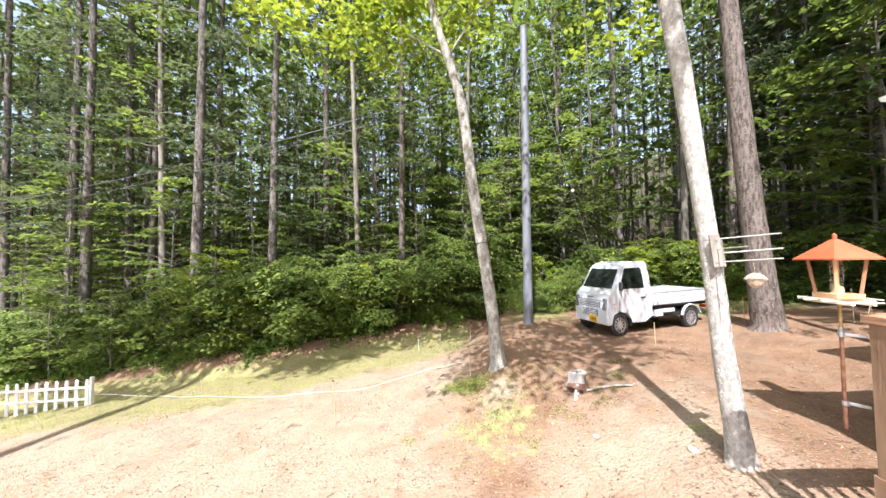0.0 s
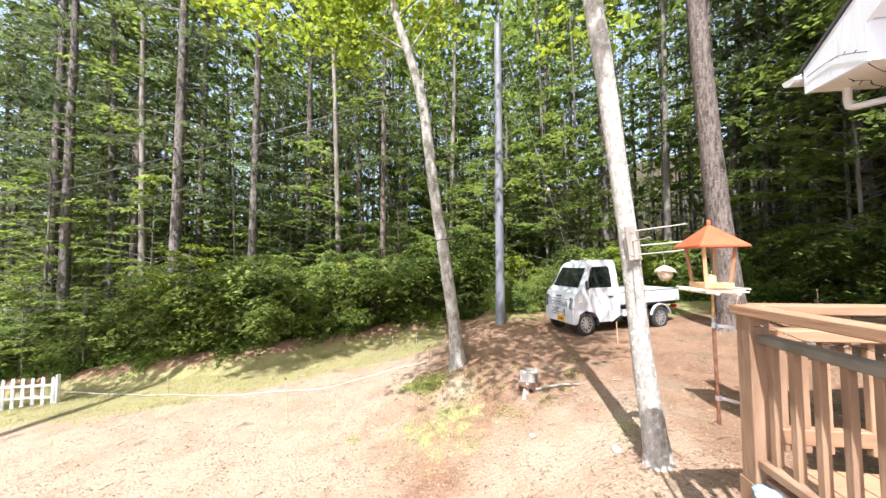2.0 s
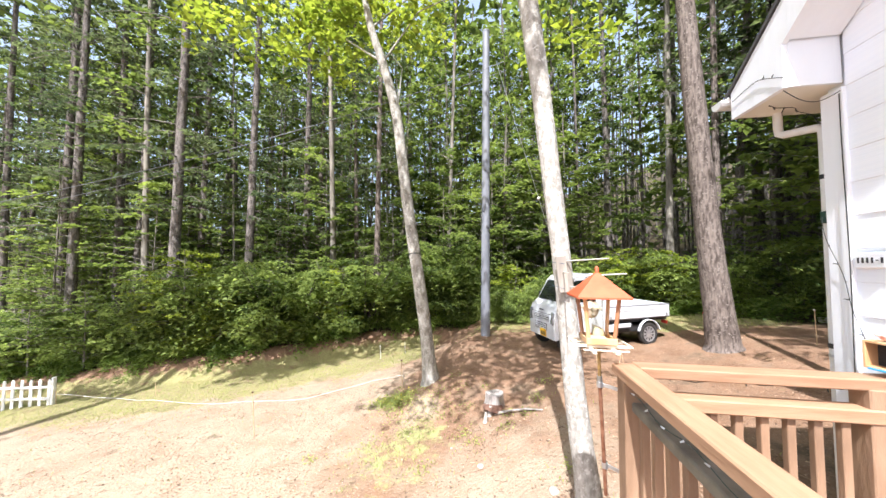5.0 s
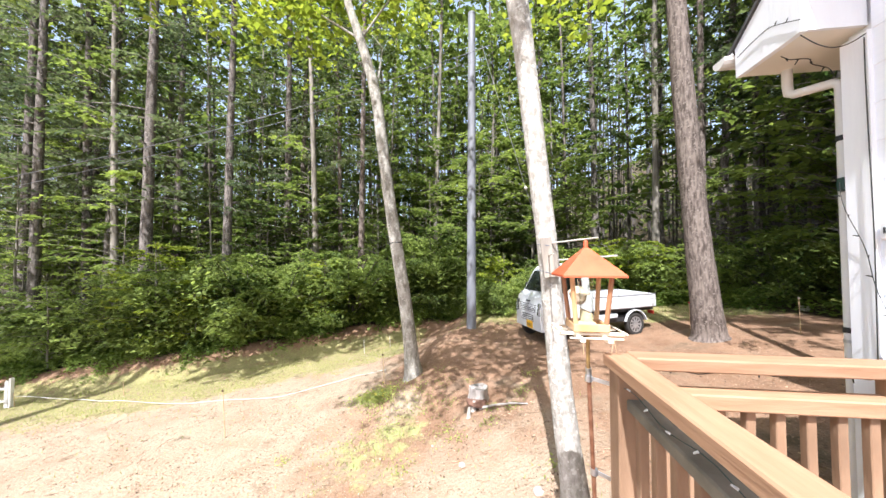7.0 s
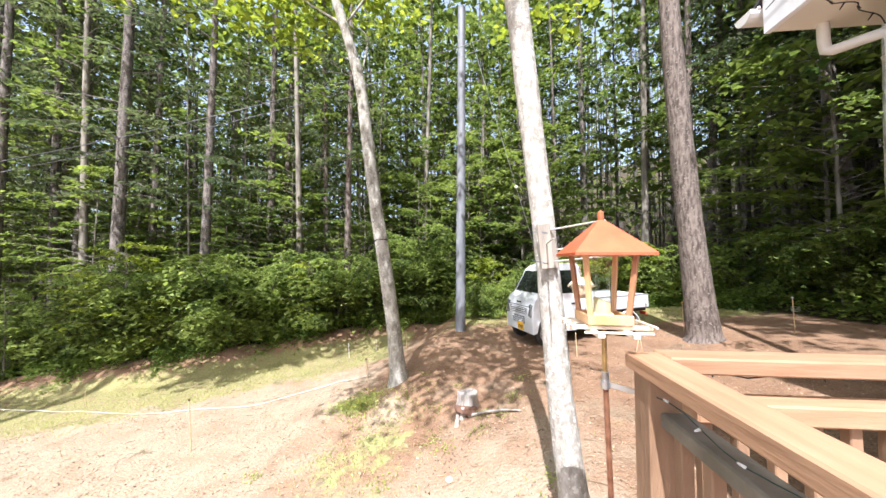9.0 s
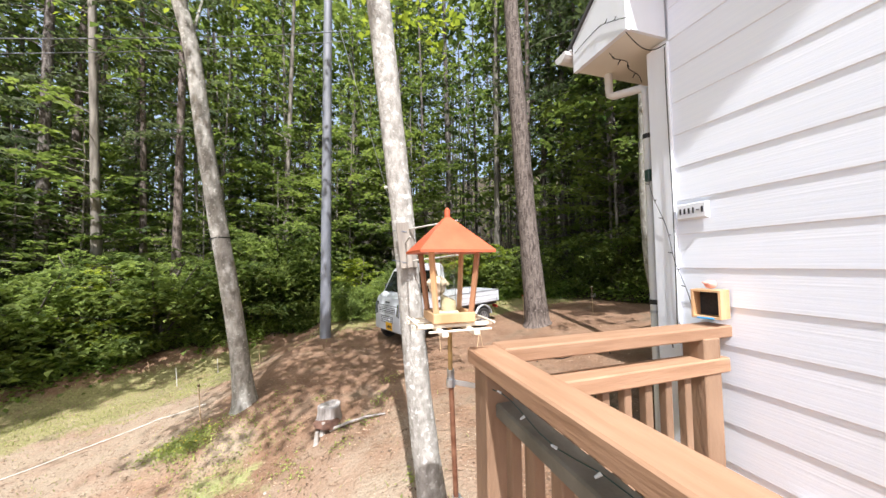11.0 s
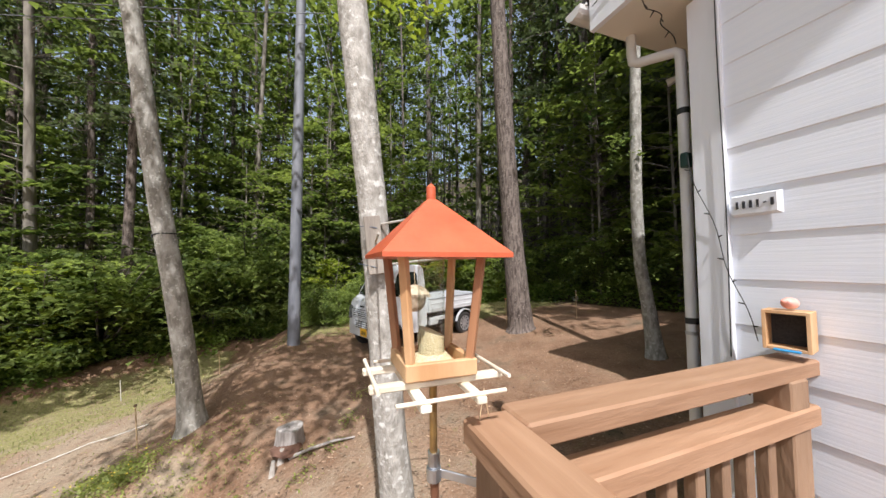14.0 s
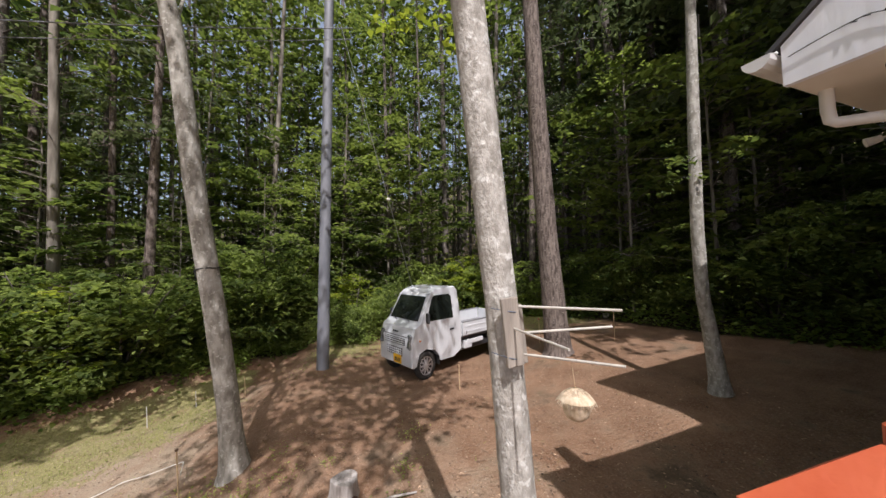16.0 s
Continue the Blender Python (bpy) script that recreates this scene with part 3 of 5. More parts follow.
def build_wall_bits():
    o = thing("wall_outlet", "white weatherproof outlet cover low on the siding", "outlet", Matrix.Translation((WALL_X - 0.012, 1.80, 1.80)))
    part("cover", box(0.04, 0.055, 0.075, (0, 0, 0), 0.008), PIPE_WHITE, o)
    part("hood", box(0.05, 0.05, 0.03, (-0.012, 0, 0.02), 0.008), PIPE_WHITE, o)
    c = thing("corner_cable", "thin black cable hanging along the corner board", "cable")
    pts = [(WALL_X - 0.028, 2.196 - 0.003 * math.sin(z * 5), z) for z in np.linspace(3.62, 2.33, 18)]
    add("strand", tube("strand", pts, [0.0022] * 18, 6), CABLE, c)
    g = thing("fairy_light_string", "dark string of small lights sagging from the eave to the railing", "light string")
    t = np.linspace(0, 1, 26)
    pts = np.stack([3.788 - 0.006 * np.sin(9 * t), 2.31 - 0.19 * t + 0.008 * np.sin(13 * t), 3.06 - 0.66 * t - 0.03 * np.sin(3.1 * t)], -1)
    add("strand", tube("strand", pts, [0.0014] * 26, 5), CABLE, g)
    for k in range(2, 25, 3):
        p = Vector(pts[k])
        part("bulb", rod(p, p + Vector((-0.012, -0.016 if k % 2 else 0.012, 0.004)), 0.0028, 0.0018, 6), CABLE, g)
    t = np.linspace(0, 1, 22)
    pts = np.stack([3.60 + 0.25 * t + 0.008 * np.sin(17 * t), 2.33 + 0.05 * t + 0.01 * np.sin(11 * t), 3.643 - 0.012 * np.sin(3.1 * t) - 0.085 * t ** 5], -1)
    add("strand", tube("strand", pts, [0.0021] * 22, 5), CABLE, g)
    for k in (2, 7, 12, 17):
        p = Vector(pts[k])
        part("bulb", rod(p, p + Vector((-0.006, 0.012 if k % 2 else -0.014, -0.020)), 0.0035, 0.002, 6), CABLE, g)
    t = np.linspace(0, 1, 26)
    pts = np.stack([3.572 + 0.0 * t, 2.54 - 0.34 * t, 3.775 + 0.02 * np.sin(3 * t) - 0.13 * (t > 0.55) * (t - 0.55)], -1)
    add("strand", tube("strand", pts, [0.0018] * 26, 5), CABLE, g)
    for k in (11, 13, 16, 20):
        p = Vector(pts[k])
        part("bulb", rod(p, p + Vector((-0.004, -0.016, -0.008 if k % 2 else 0.010)), 0.0024, 0.0016, 6), CABLE, g)
    t = np.linspace(0, 1, 20)
    pts = np.stack([3.575 + 0.21 * t, 2.21 - 0.02 * t, 3.66 - 0.03 * t - 0.055 * np.sin(3.1416 * t)], -1)
    add("strand", tube("strand", pts, [0.0022] * 20, 5), CABLE, g)
    e = thing("flood_light", "small white floodlight beyond the downspout", "light", Matrix.Translation((4.00, 2.47, 3.50)))
    part("head", rod((0, 0, 0), (-0.02, 0.035, -0.01), 0.013, 0.018, 14), PIPE_WHITE, e)
    part("arm", rod((0, 0, 0), (0.0, -0.17, 0.01), 0.005), PIPE_WHITE, e)


build_number_sign()
build_wall_bits()

# ---- deck railing ----
CAP_Z, CAP_T, CAP_W = 2.378, 0.046, 0.094


def rail_board(name, parent, p, q, w, t, material=DECK, label=""):
    """A board from p to q (top centre line), w wide and t thick, with eased edges."""
    p, q = Vector(p), Vector(q)
    d = q - p
    ang = math.atan2(d.y, d.x)
    bm = box(d.length, w, t, (0, 0, -t / 2), 0.005)
    return part(name, bm, material, parent, label, Matrix.Translation((p + q) / 2) @ Matrix.Rotation(ang, 4, "Z"))


def build_deck():
    d = thing("deck_railing", "reddish-brown stained wooden deck railing with square balusters", "railing")
    fx0, fx1 = 2.777, 2.835       # the front run leans outwards slightly along its length
    rail_board("cap_rail", d, (fx0, 2.055, CAP_Z - 0.034), (fx1, -1.6, CAP_Z + 0.01), CAP_W, CAP_T)
    rail_board("cap_rail", d, (2.822, 2.027, CAP_Z - 0.032), (3.815, 2.047, CAP_Z + 0.016), CAP_W, CAP_T)
    rail_board("upper_rail", d, (2.806, 2.0, 2.215), (2.861, -1.6, 2.255), 0.072, 0.040, RAIL_GREY, "grey weathered rail, coloured darker for the shade under the cap")
    rail_board("upper_rail", d, (2.88, 2.010, 2.232), (3.775, 2.03, 2.276), 0.085, 0.055)
    rail_board("bottom_rail", d, (2.795, 1.95, 1.66), (2.85, -1.6, 1.66), 0.088, 0.042, DECK_OLD)
    rail_board("bottom_rail", d, (2.86, 2.02, 1.78), (3.79, 2.035, 1.78), 0.045, 0.075)
    for x, y in ((2.785, 1.985), (3.69, 2.035), (2.83, 0.55), (2.85, -1.0)):
        part("post", box(0.085, 0.085, 0.86, (x, y, 1.93 - (0.03 if y > 1 else 0)), 0.004), DECK_OLD, d)
    me = finish(box(0.031, 0.031, 0.56, (0, 0, 0), 0.003), "baluster")
    for k in range(31):
        y = 1.895 - 0.101 * k
        if min(abs(y - 0.55), abs(y + 1.0)) < 0.065:
            continue
        add("baluster", me, DECK_OLD, d, m=pose(2.797 + (1.95 - y) * 0.0155, y, 1.935))
    for k in range(8):
        add("baluster", me, DECK, d, m=pose(2.925 + 0.093 * k, 2.02, 1.95))
    deck = thing("deck_floor", "brown deck boards behind the railing", "deck")
    me = finish(box(0.135, 3.6, 0.03, (0, 0, 0), 0.003), "deck_board")
    for k in range(7):
        add("deck_board", me, DECK, deck, m=pose(2.90 + 0.142 * k, 0.2, 1.585))
    part("joist", box(0.04, 3.6, 0.14, (2.80, 0.2, 1.50), 0.003), DECK_OLD, deck)
    part("joist", box(0.98, 0.04, 0.14, (3.31, 1.98, 1.50), 0.003), DECK_OLD, deck)
    f = thing("footing_block", "pale concrete footing under the deck post", "footing")
    part("block", box(0.17, 0.17, 0.55, (2.785, 2.0, 1.00), 0.015), CONCRETE, f)
    part("column", box(0.09, 0.09, 0.26, (2.785, 2.0, 1.405), 0.004), DECK_OLD, f)
    bag = thing("crumpled_cloth", "crumpled white and blue cloth beside the deck post", "cloth")
    bm = bmesh.new()
    bmesh.ops.create_icosphere(bm, subdivisions=4, radius=0.066)
    for v in bm.verts:
        v.co *= 1 + 0.35 * noise.noise(v.co * 22) + 0.15 * noise.noise(v.co * 60)
        v.co.z *= 0.55
    part("fold", bm, WHITEBAG, bag, m=pose(2.76, 1.87, 1.53), smooth=True)
    # lights under the cap
    s = thing("railing_light_string", "dark light string with small clear bulbs along the railing", "light string")
    t = np.linspace(0, 1, 40)
    pts = np.stack([2.762 + 0.05 * t, 1.95 - 2.2 * t, 2.272 + 0.012 * np.sin(40 * t)], -1)
    add("strand", tube("strand", pts, [0.0014] * 40, 5), GREENBOX, s)
    for k in range(1, 40, 2):
        p = Vector(pts[k])
        part("bulb", rod(p, p + Vector((-0.010, 0.004, 0.006 if k % 4 == 1 else -0.007)), 0.0036, 0.0022, 8), BULB, s)
    t = np.linspace(0, 1, 20)
    pts = np.stack([2.86 + 0.92 * t, 2.03 + 0 * t, 2.315 + 0.012 * np.sin(22 * t) + 0.015 * t], -1)
    add("strand", tube("strand", pts, [0.0025] * 20, 5), CABLE, s)
    for k in range(2, 20, 3):
        p = Vector(pts[k])
        part("bulb", rod(p, p + Vector((0.004, 0.0, 0.02 if k % 2 else -0.02)), 0.003, 0.002, 6), CABLE, s)


BOX_X, BOX_Y = 3.752, 2.035


def build_cap_things():
    b = thing("screened_box", "small open wooden box with dark screen on the railing", "box", pose(BOX_X, BOX_Y, 2.398, 0, 0, -78))
    w, h, dp, t = 0.098, 0.112, 0.075, 0.009
    part("side_panel", box(t, dp, h, (-w / 2 + t / 2, 0, h / 2), 0.001), WOOD_NEW, b)
    part("side_panel", box(t, dp, h, (w / 2 - t / 2, 0, h / 2), 0.001), WOOD_NEW, b)
    part("top_panel", box(w - 2 * t, dp, t, (0, 0, h - t / 2), 0.001), WOOD_NEW, b)
    part("bottom_panel", box(w - 2 * t, dp, t, (0, 0, t / 2), 0.001), WOOD_NEW, b)
    part("back_panel", box(w - 2 * t, 0.004, h - 2 * t, (0, 0.02, h / 2)), SCREEN, b, "dark screen")
    e = thing("pink_ornament", "small round pink ceramic ornament on the wooden box", "ornament", pose(BOX_X, BOX_Y - 0.005, 2.5105))
    bm = bmesh.new()
    bmesh.ops.create_uvsphere(bm, u_segments=16, v_segments=10, radius=0.019)
    for v in bm.verts:
        v.co.x *= 1.25
        v.co.z = v.co.z * 0.9 + 0.02 + (0.006 if v.co.x < -0.02 else 0)
    part("body", bm, PINK, e, smooth=True)
    part("beak", rod((-0.028, 0, 0.026), (-0.044, 0, 0.030), 0.006, 0.002, 8), PINK, e)
    p = thing("blue_pen", "flat blue plastic strip lying on the railing", "pen", pose(BOX_X - 0.052, BOX_Y - 0.005, 2.399, 0, 0, -78))
    part("barrel", box(0.055, 0.012, 0.006, (0.01, 0, 0.003), 0.002), BLUE, p)


build_deck()
build_cap_things()


# ---- bird feeder ----
def build_feeder():
    f = thing("bird_feeder", "wooden bird feeder with red-brown pyramid roof and clear seed hopper", "bird feeder", pose(2.688, 2.108, 0))
    bm = bmesh.new()
    r, z0, z1, zt = 0.116, 2.658, 2.666, 2.775
    lo = [bm.verts.new((x * r, y * r, z0)) for x, y in ((-1, -1), (1, -1), (1, 1), (-1, 1))]
    hi = [bm.verts.new((x * r, y * r, z1)) for x, y in ((-1, -1), (1, -1), (1, 1), (-1, 1))]
    ap = [bm.verts.new((x * 0.009, y * 0.009, zt)) for x, y in ((-1, -1), (1, -1), (1, 1), (-1, 1))]
    for k in range(4):
        n = (k + 1) % 4
        bm.faces.new((lo[k], lo[n], hi[n], hi[k]))
        bm.faces.new((hi[k], hi[n], ap[n], ap[k]))
    bm.faces.new(lo[::-1])
    bm.faces.new(ap)
    part("roof", bm, RED, f, "red-brown painted wooden roof")
    bm = rod((0, 0, 2.77), (0, 0, 2.800), 0.0095, 0.0095, 12)
    bmesh.ops.create_cone(bm, cap_ends=True, segments=12, radius1=0.0095, radius2=0.002, depth=0.008, matrix=Matrix.Translation((0, 0, 2.804)))
    part("finial", bm, RED, f)
    for x, y in ((-1, -1), (1, -1), (1, 1), (-1, 1)):
        a, b = Vector((x * 0.056, y * 0.056, 2.465)), Vector((x * 0.074, y * 0.074, 2.662))
        d = (b - a)
        turn = d.to_track_quat("Z", "Y").to_matrix().to_4x4()
        part("corner_post", box(0.015, 0.015, d.length, (a + b) / 2, 0.002, turn=turn), WOOD_NEW if y < 0 and x < 0 or y > 0 and x > 0 else WOOD_SHADED, f)
    part("tray_floor", box(0.125, 0.125, 0.008, (0, 0, 2.446), 0.001), WOOD_NEW, f)
    for s in (-1, 1):
        part("tray_side", box(0.135, 0.012, 0.030, (0, s * 0.0615, 2.459), 0.002), WOOD_NEW, f)
        part("tray_side", box(0.012, 0.110, 0.030, (s * 0.0615, 0, 2.459), 0.002), WOOD_NEW, f)
    a = np.linspace(0, 2 * math.pi, 28, endpoint=False)
    ring = [(r * np.cos(a), r * np.sin(a), z) for r, z in ((0.027, 2.476), (0.027, 2.660), (0.0255, 2.660), (0.0255, 2.476))]
    v = np.concatenate([np.stack([x, y, np.full(28, z)], -1) for x, y, z in ring])
    q = [(k * 28 + m, k * 28 + (m + 1) % 28, (k + 1) % 4 * 28 + (m + 1) % 28, (k + 1) % 4 * 28 + m) for k in range(4) for m in range(28)]
    add("hopper_tube", mesh_from("hopper_tube", v, np.array(q)), CLEAR, f, "clear plastic seed tube").visible_shadow = False
    bm = bmesh.new()
    bmesh.ops.create_cone(bm, cap_ends=True, segments=20, radius1=0.055, radius2=0.030, depth=0.024, matrix=Matrix.Translation((0, 0, 2.461)))
    bmesh.ops.create_cone(bm, cap_ends=True, segments=20, radius1=0.0252, radius2=0.0245, depth=0.028, matrix=Matrix.Translation((0, 0, 2.5005)))
    for v in bm.verts:
        if v.co.z > 2.51:
            v.co.z += 0.4 * (0.3 * v.co.y - v.co.x)
    bmesh.ops.create_cone(bm, cap_ends=True, segments=20, radius1=0.0252, radius2=0.0252, depth=0.030, matrix=Matrix.Translation((0, 0, 2.474)))
    part("seed_heap", bm, SEED, f, "pale yellow bird seed")
    for s in (-1, 1):
        part("perch_arm", box(0.252, 0.018, 0.012, (0, s * 0.048, 2.435), 0.002), WOOD_PALE, f, "bleached wooden arm")
        part("perch_arm", box(0.018, 0.252, 0.012, (s * 0.048, 0, 2.4225), 0.002), WOOD_PALE, f)
    for s in (-1, 1):
        part("perch_rod", rod((s * 0.117, -0.095, 2.445), (s * 0.117, 0.095, 2.445), 0.0036), WOOD_PALE, f)
        part("perch_rod", rod((-0.095, s * 0.119, 2.432), (0.095, s * 0.119, 2.432), 0.0036), WOOD_PALE, f)
    p = thing("feeder_pole", "thin rusty pipe pole clamped to the deck post", "pole", pose(2.690, 2.104, 0))
    part("lower_pipe", rod((0.03, 0.035, 1.72), (0.002, 0.002, 2.27), 0.0085, segs=12), RUST, p)
    part("upper_pipe", rod((0.002, 0.002, 2.25), (0, 0, 2.42), 0.0075, segs=12), BRASS, p)
    part("coupling", rod((0.003, 0.003, 2.258), (0.002, 0.002, 2.286), 0.0115, segs=12), STEEL, p)
    for z, o in ((2.245, 0.002), (1.862, 0.025)):
        part("clamp_ring", rod((o, o, z - 0.012), (o, o, z + 0.012), 0.014, segs=14), STEEL, p)
        part("clamp_strap", box(0.075, 0.004, 0.016, (o + 0.04, o - 0.03, z), 0.001, turn=Matrix.Rotation(-0.75, 4, "Z")), STEEL, p, "galvanised clamp strap")
    c = thing("coconut_shell", "half coconut shell hanging on thin string from a perch arm", "coconut shell", pose(2.765, 2.035, 2.42))
    bm = bmesh.new()
    bmesh.ops.create_uvsphere(bm, u_segments=16, v_segments=10, radius=0.024)
    bmesh.ops.delete(bm, geom=[v for v in bm.verts if v.co.z > 0.006], context="VERTS")
    bmesh.ops.solidify(bm, geom=bm.faces[:], thickness=0.003)
    part("shell", bm, ROT, c, m=pose(0, 0, -0.075, 25, 20, 0), smooth=True)
    for s in (-1, 1):
        part("string", rod((0, 0, 0.0), (s * 0.012, 0, -0.068), 0.0009, segs=5), STAKE, c)


build_feeder()


# ---- truck ----
def build_truck():
    t = thing("kei_truck", "small white flatbed pickup truck parked on bare soil", "truck", pose(3.463, 8.022, 1.0, 0, 0, -159.1) @ pose(0, 0, 0, 0, 2.2, 0) @ Matrix.Diagonal((0.815, 0.775, 0.94, 1)))
    hw = 0.70
    # cab shell: side outline pulled across the width, tumbling in towards the roof
    prof = [(0.30, 0.30), (0.36, 0.34), (0.375, 0.52), (0.355, 0.80), (0.28, 1.00), (0.115, 1.09), (-0.20, 1.585), (-0.28, 1.645), (-0.40, 1.69), (-0.68, 1.715),
            (-0.97, 1.70), (-1.03, 1.64), (-1.055, 1.10), (-1.06, 0.42), (-0.80, 0.30), (-0.40, 0.30), (-0.345, 0.42), (-0.24, 0.53), (0.0, 0.585), (0.19, 0.52), (0.25, 0.42), (0.27, 0.30)]

    def half(z):
        return hw + 0.015 - 0.14 * max(0.0, z - 1.095)

    bm = bmesh.new()
    n = len(prof)
    rows = [[bm.verts.new((x, s * half(z), z)) for x, z in prof] for s in (1, 0.93, -0.93, -1)]
    for v, (x, z) in zip(rows[1] + rows[2], prof + prof):
        v.co.x += 0.022 * (1 if x > 0 else -0.5) * (1 if z > 0.3 else 0)
        v.co.z += 0.02 if z > 1.5 else 0
    for a, b in zip(rows, rows[1:]):
        for i in range(n):
            k = (i + 1) % n
            bm.faces.new((a[i], a[k], b[k], b[i]))
    for r in (rows[0], rows[3]):
        bm.faces.new(r[5:13])
        bm.faces.new(r[12:] + r[:6])
    bmesh.ops.triangulate(bm, faces=[f for f in bm.faces if len(f.verts) > 4])
    cab = part("cab", bm, CAR, t)

    def panel(name, pts, material, parent, label="", thick=0.012):
        bm = bmesh.new()
        f = bm.faces.new([bm.verts.new(p) for p in pts])
        f.normal_update()
        nrm = f.normal.copy()
        ex = bmesh.ops.extrude_face_region(bm, geom=[f])
        bmesh.ops.translate(bm, vec=nrm * thick, verts=[v for v in ex["geom"] if isinstance(v, bmesh.types.BMVert)])
        bmesh.ops.bevel(bm, geom=[e for e in bm.edges], offset=thick * 0.35, segments=1, affect="EDGES")
        return part(name, bm, material, parent, label)

    def glass_x(z):
        return 0.118 - (z - 1.09) * 0.636

    panel("windscreen", [(glass_x(1.11) + 0.018, -0.60, 1.11), (glass_x(1.11) + 0.018, 0.60, 1.11), (glass_x(1.56) + 0.018, 0.545, 1.56), (glass_x(1.56) + 0.018, -0.545, 1.56)], CARGLASS, t, "dark windscreen")
    for s in (1, -1):
        o = [(0.0, 1.10), (-0.80, 1.09), (-0.79, 1.53), (-0.73, 1.58), (-0.28, 1.58), (-0.22, 1.54)]
        pts = [(x - 0.03, s * (half(z) - 0.004), z) for x, z in o]
        door = [(0.12, 0.62), (-0.05, 0.61), (-0.27, 0.54), (-0.40, 0.36), (-0.84, 0.34), (-0.90, 0.40), (-0.90, 1.085), (0.09, 1.085)]
        dp = [(x, s * (half(z) - 0.004), z) for x, z in door]
        dr = panel("door", dp if s < 0 else dp[::-1], CAR, t, "white cab door", 0.008)
        top = [(x, s * (half(z) - 0.004), z) for x, z in ((0.06, 1.10), (-0.90, 1.10), (-0.90, 1.56), (-0.84, 1.63), (-0.27, 1.63))]
        panel("window_frame", top if s < 0 else top[::-1], CAR, dr, "white window frame", 0.008)
        q = [(x, y + s * 0.008, z) for x, y, z in pts]
        panel("side_window", q if s < 0 else q[::-1], CARGLASS, dr, "dark side window", 0.006)
        part("door_handle", box(0.13, 0.02, 0.035, (-0.77, s * (half(0.86) + 0.012), 0.87), 0.006), CARBLACK, dr)
        part("mirror", box(0.05, 0.13, 0.20, (-0.02, s * 0.79, 1.17), 0.02), CARBLACK, t, "black door mirror")
        part("headlamp", box(0.075, 0.19, 0.285, (0.352, s * 0.585, 0.755), 0.025, turn=Matrix.Rotation(-s * 0.22, 4, "Z") @ Matrix.Rotation(-0.15, 4, "Y")), LAMP, t, "clear headlamp")
        part("turn_signal", box(0.05, 0.07, 0.06, (0.35, s * 0.645, 0.56), 0.012, turn=Matrix.Rotation(-s * 0.3, 4, "Z")), CARBLACK, t, "dark fog lamp recess")
        part("side_marker", box(0.05, 0.012, 0.03, (0.16, s * (half(0.7) + 0.004), 0.76), 0.004), ORANGE, t, "orange side marker")
        part("sill_trim", box(0.42, 0.03, 0.07, (-0.66, s * 0.69, 0.33), 0.01), CARBLACK, t)
        part("mudguard", box(0.015, 0.20, 0.22, (-0.37, s * 0.60, 0.33), 0.004), CARBLACK, t, "black mud flap")
    part("bumper", box(0.10, 1.42, 0.20, (0.335, 0, 0.38), 0.03, segs=2), CAR, t)
    up = part("grille", box(0.012, 0.86, 0.125, (0.386, 0, 0.735), 0.003, turn=Matrix.Rotation(-0.07, 4, "Y")), CARBLACK, t, "dark upper grille opening")
    for k in range(3):
        part("grille_slat", box(0.014, 0.84, 0.022, (0.394 - 0.003 * k, 0, 0.695 + 0.040 * k), 0.004), CAR, up, "white grille slat")
    low = part("grille", box(0.012, 0.66, 0.155, (0.396, 0, 0.535), 0.003), CARBLACK, t, "dark lower grille opening")
    for k in range(3):
        part("grille_slat", box(0.012, 0.64, 0.016, (0.403, 0, 0.492 + 0.043 * k), 0.003), CAR, low, "white grille slat")
    for k in range(7):
        part("grille_bar", box(0.010, 0.014, 0.145, (0.402, -0.27 + 0.09 * k, 0.535), 0.002), CAR, low)
    for k in range(6):
        part("emblem_bar", box(0.010, 0.030, 0.032, (0.357, 0.105 - 0.042 * k, 0.905), 0.003, turn=Matrix.Rotation(-0.35, 4, "Y")), INK, t, "dark maker's mark")
    part("bonnet_crease", box(0.012, 1.30, 0.010, (0.372, 0, 0.835), 0.002), CARBLACK, t, "dark panel gap")
    for s in (1, -1):
        part("roof_lamp", box(0.07, 0.05, 0.035, (-0.42, s * 0.40, 1.725), 0.01), CAR, t, "small white roof lamp")
    pl = part("number_plate", box(0.012, 0.33, 0.165, (0.402, 0.12, 0.39), 0.003), YELLOW, t, "yellow number plate")
    for k in range(4):
        part("dark_bar", box(0.003, 0.035, 0.07, (0.409, 0.22 - 0.06 * k, 0.38)), INK, pl)
    for s in (1, -1):
        a = Vector((0.15, s * 0.28, 1.09))
        b = Vector((0.10, s * 0.28 - 0.40, 1.18))
        part("wiper", rod(a, b, 0.008, segs=6), CARBLACK, t, "black wiper")
    part("underbody", box(3.1, 1.10, 0.16, (-1.35, 0, 0.40), 0.02), CARBLACK, t)
    # bed
    bx0, bx1, bw, fz, sh = -1.12, -3.08, 0.705, 0.66, 0.285
    cx, ln = (bx0 + bx1) / 2, bx0 - bx1
    part("bed_floor", box(ln, 2 * bw - 0.02, 0.05, (cx, 0, fz), 0.008), BEDGREY, t, "grey cargo bed floor")
    part("bed_frame", box(ln, 1.2, 0.07, (cx, 0, fz - 0.06), 0.008), CARBLACK, t)
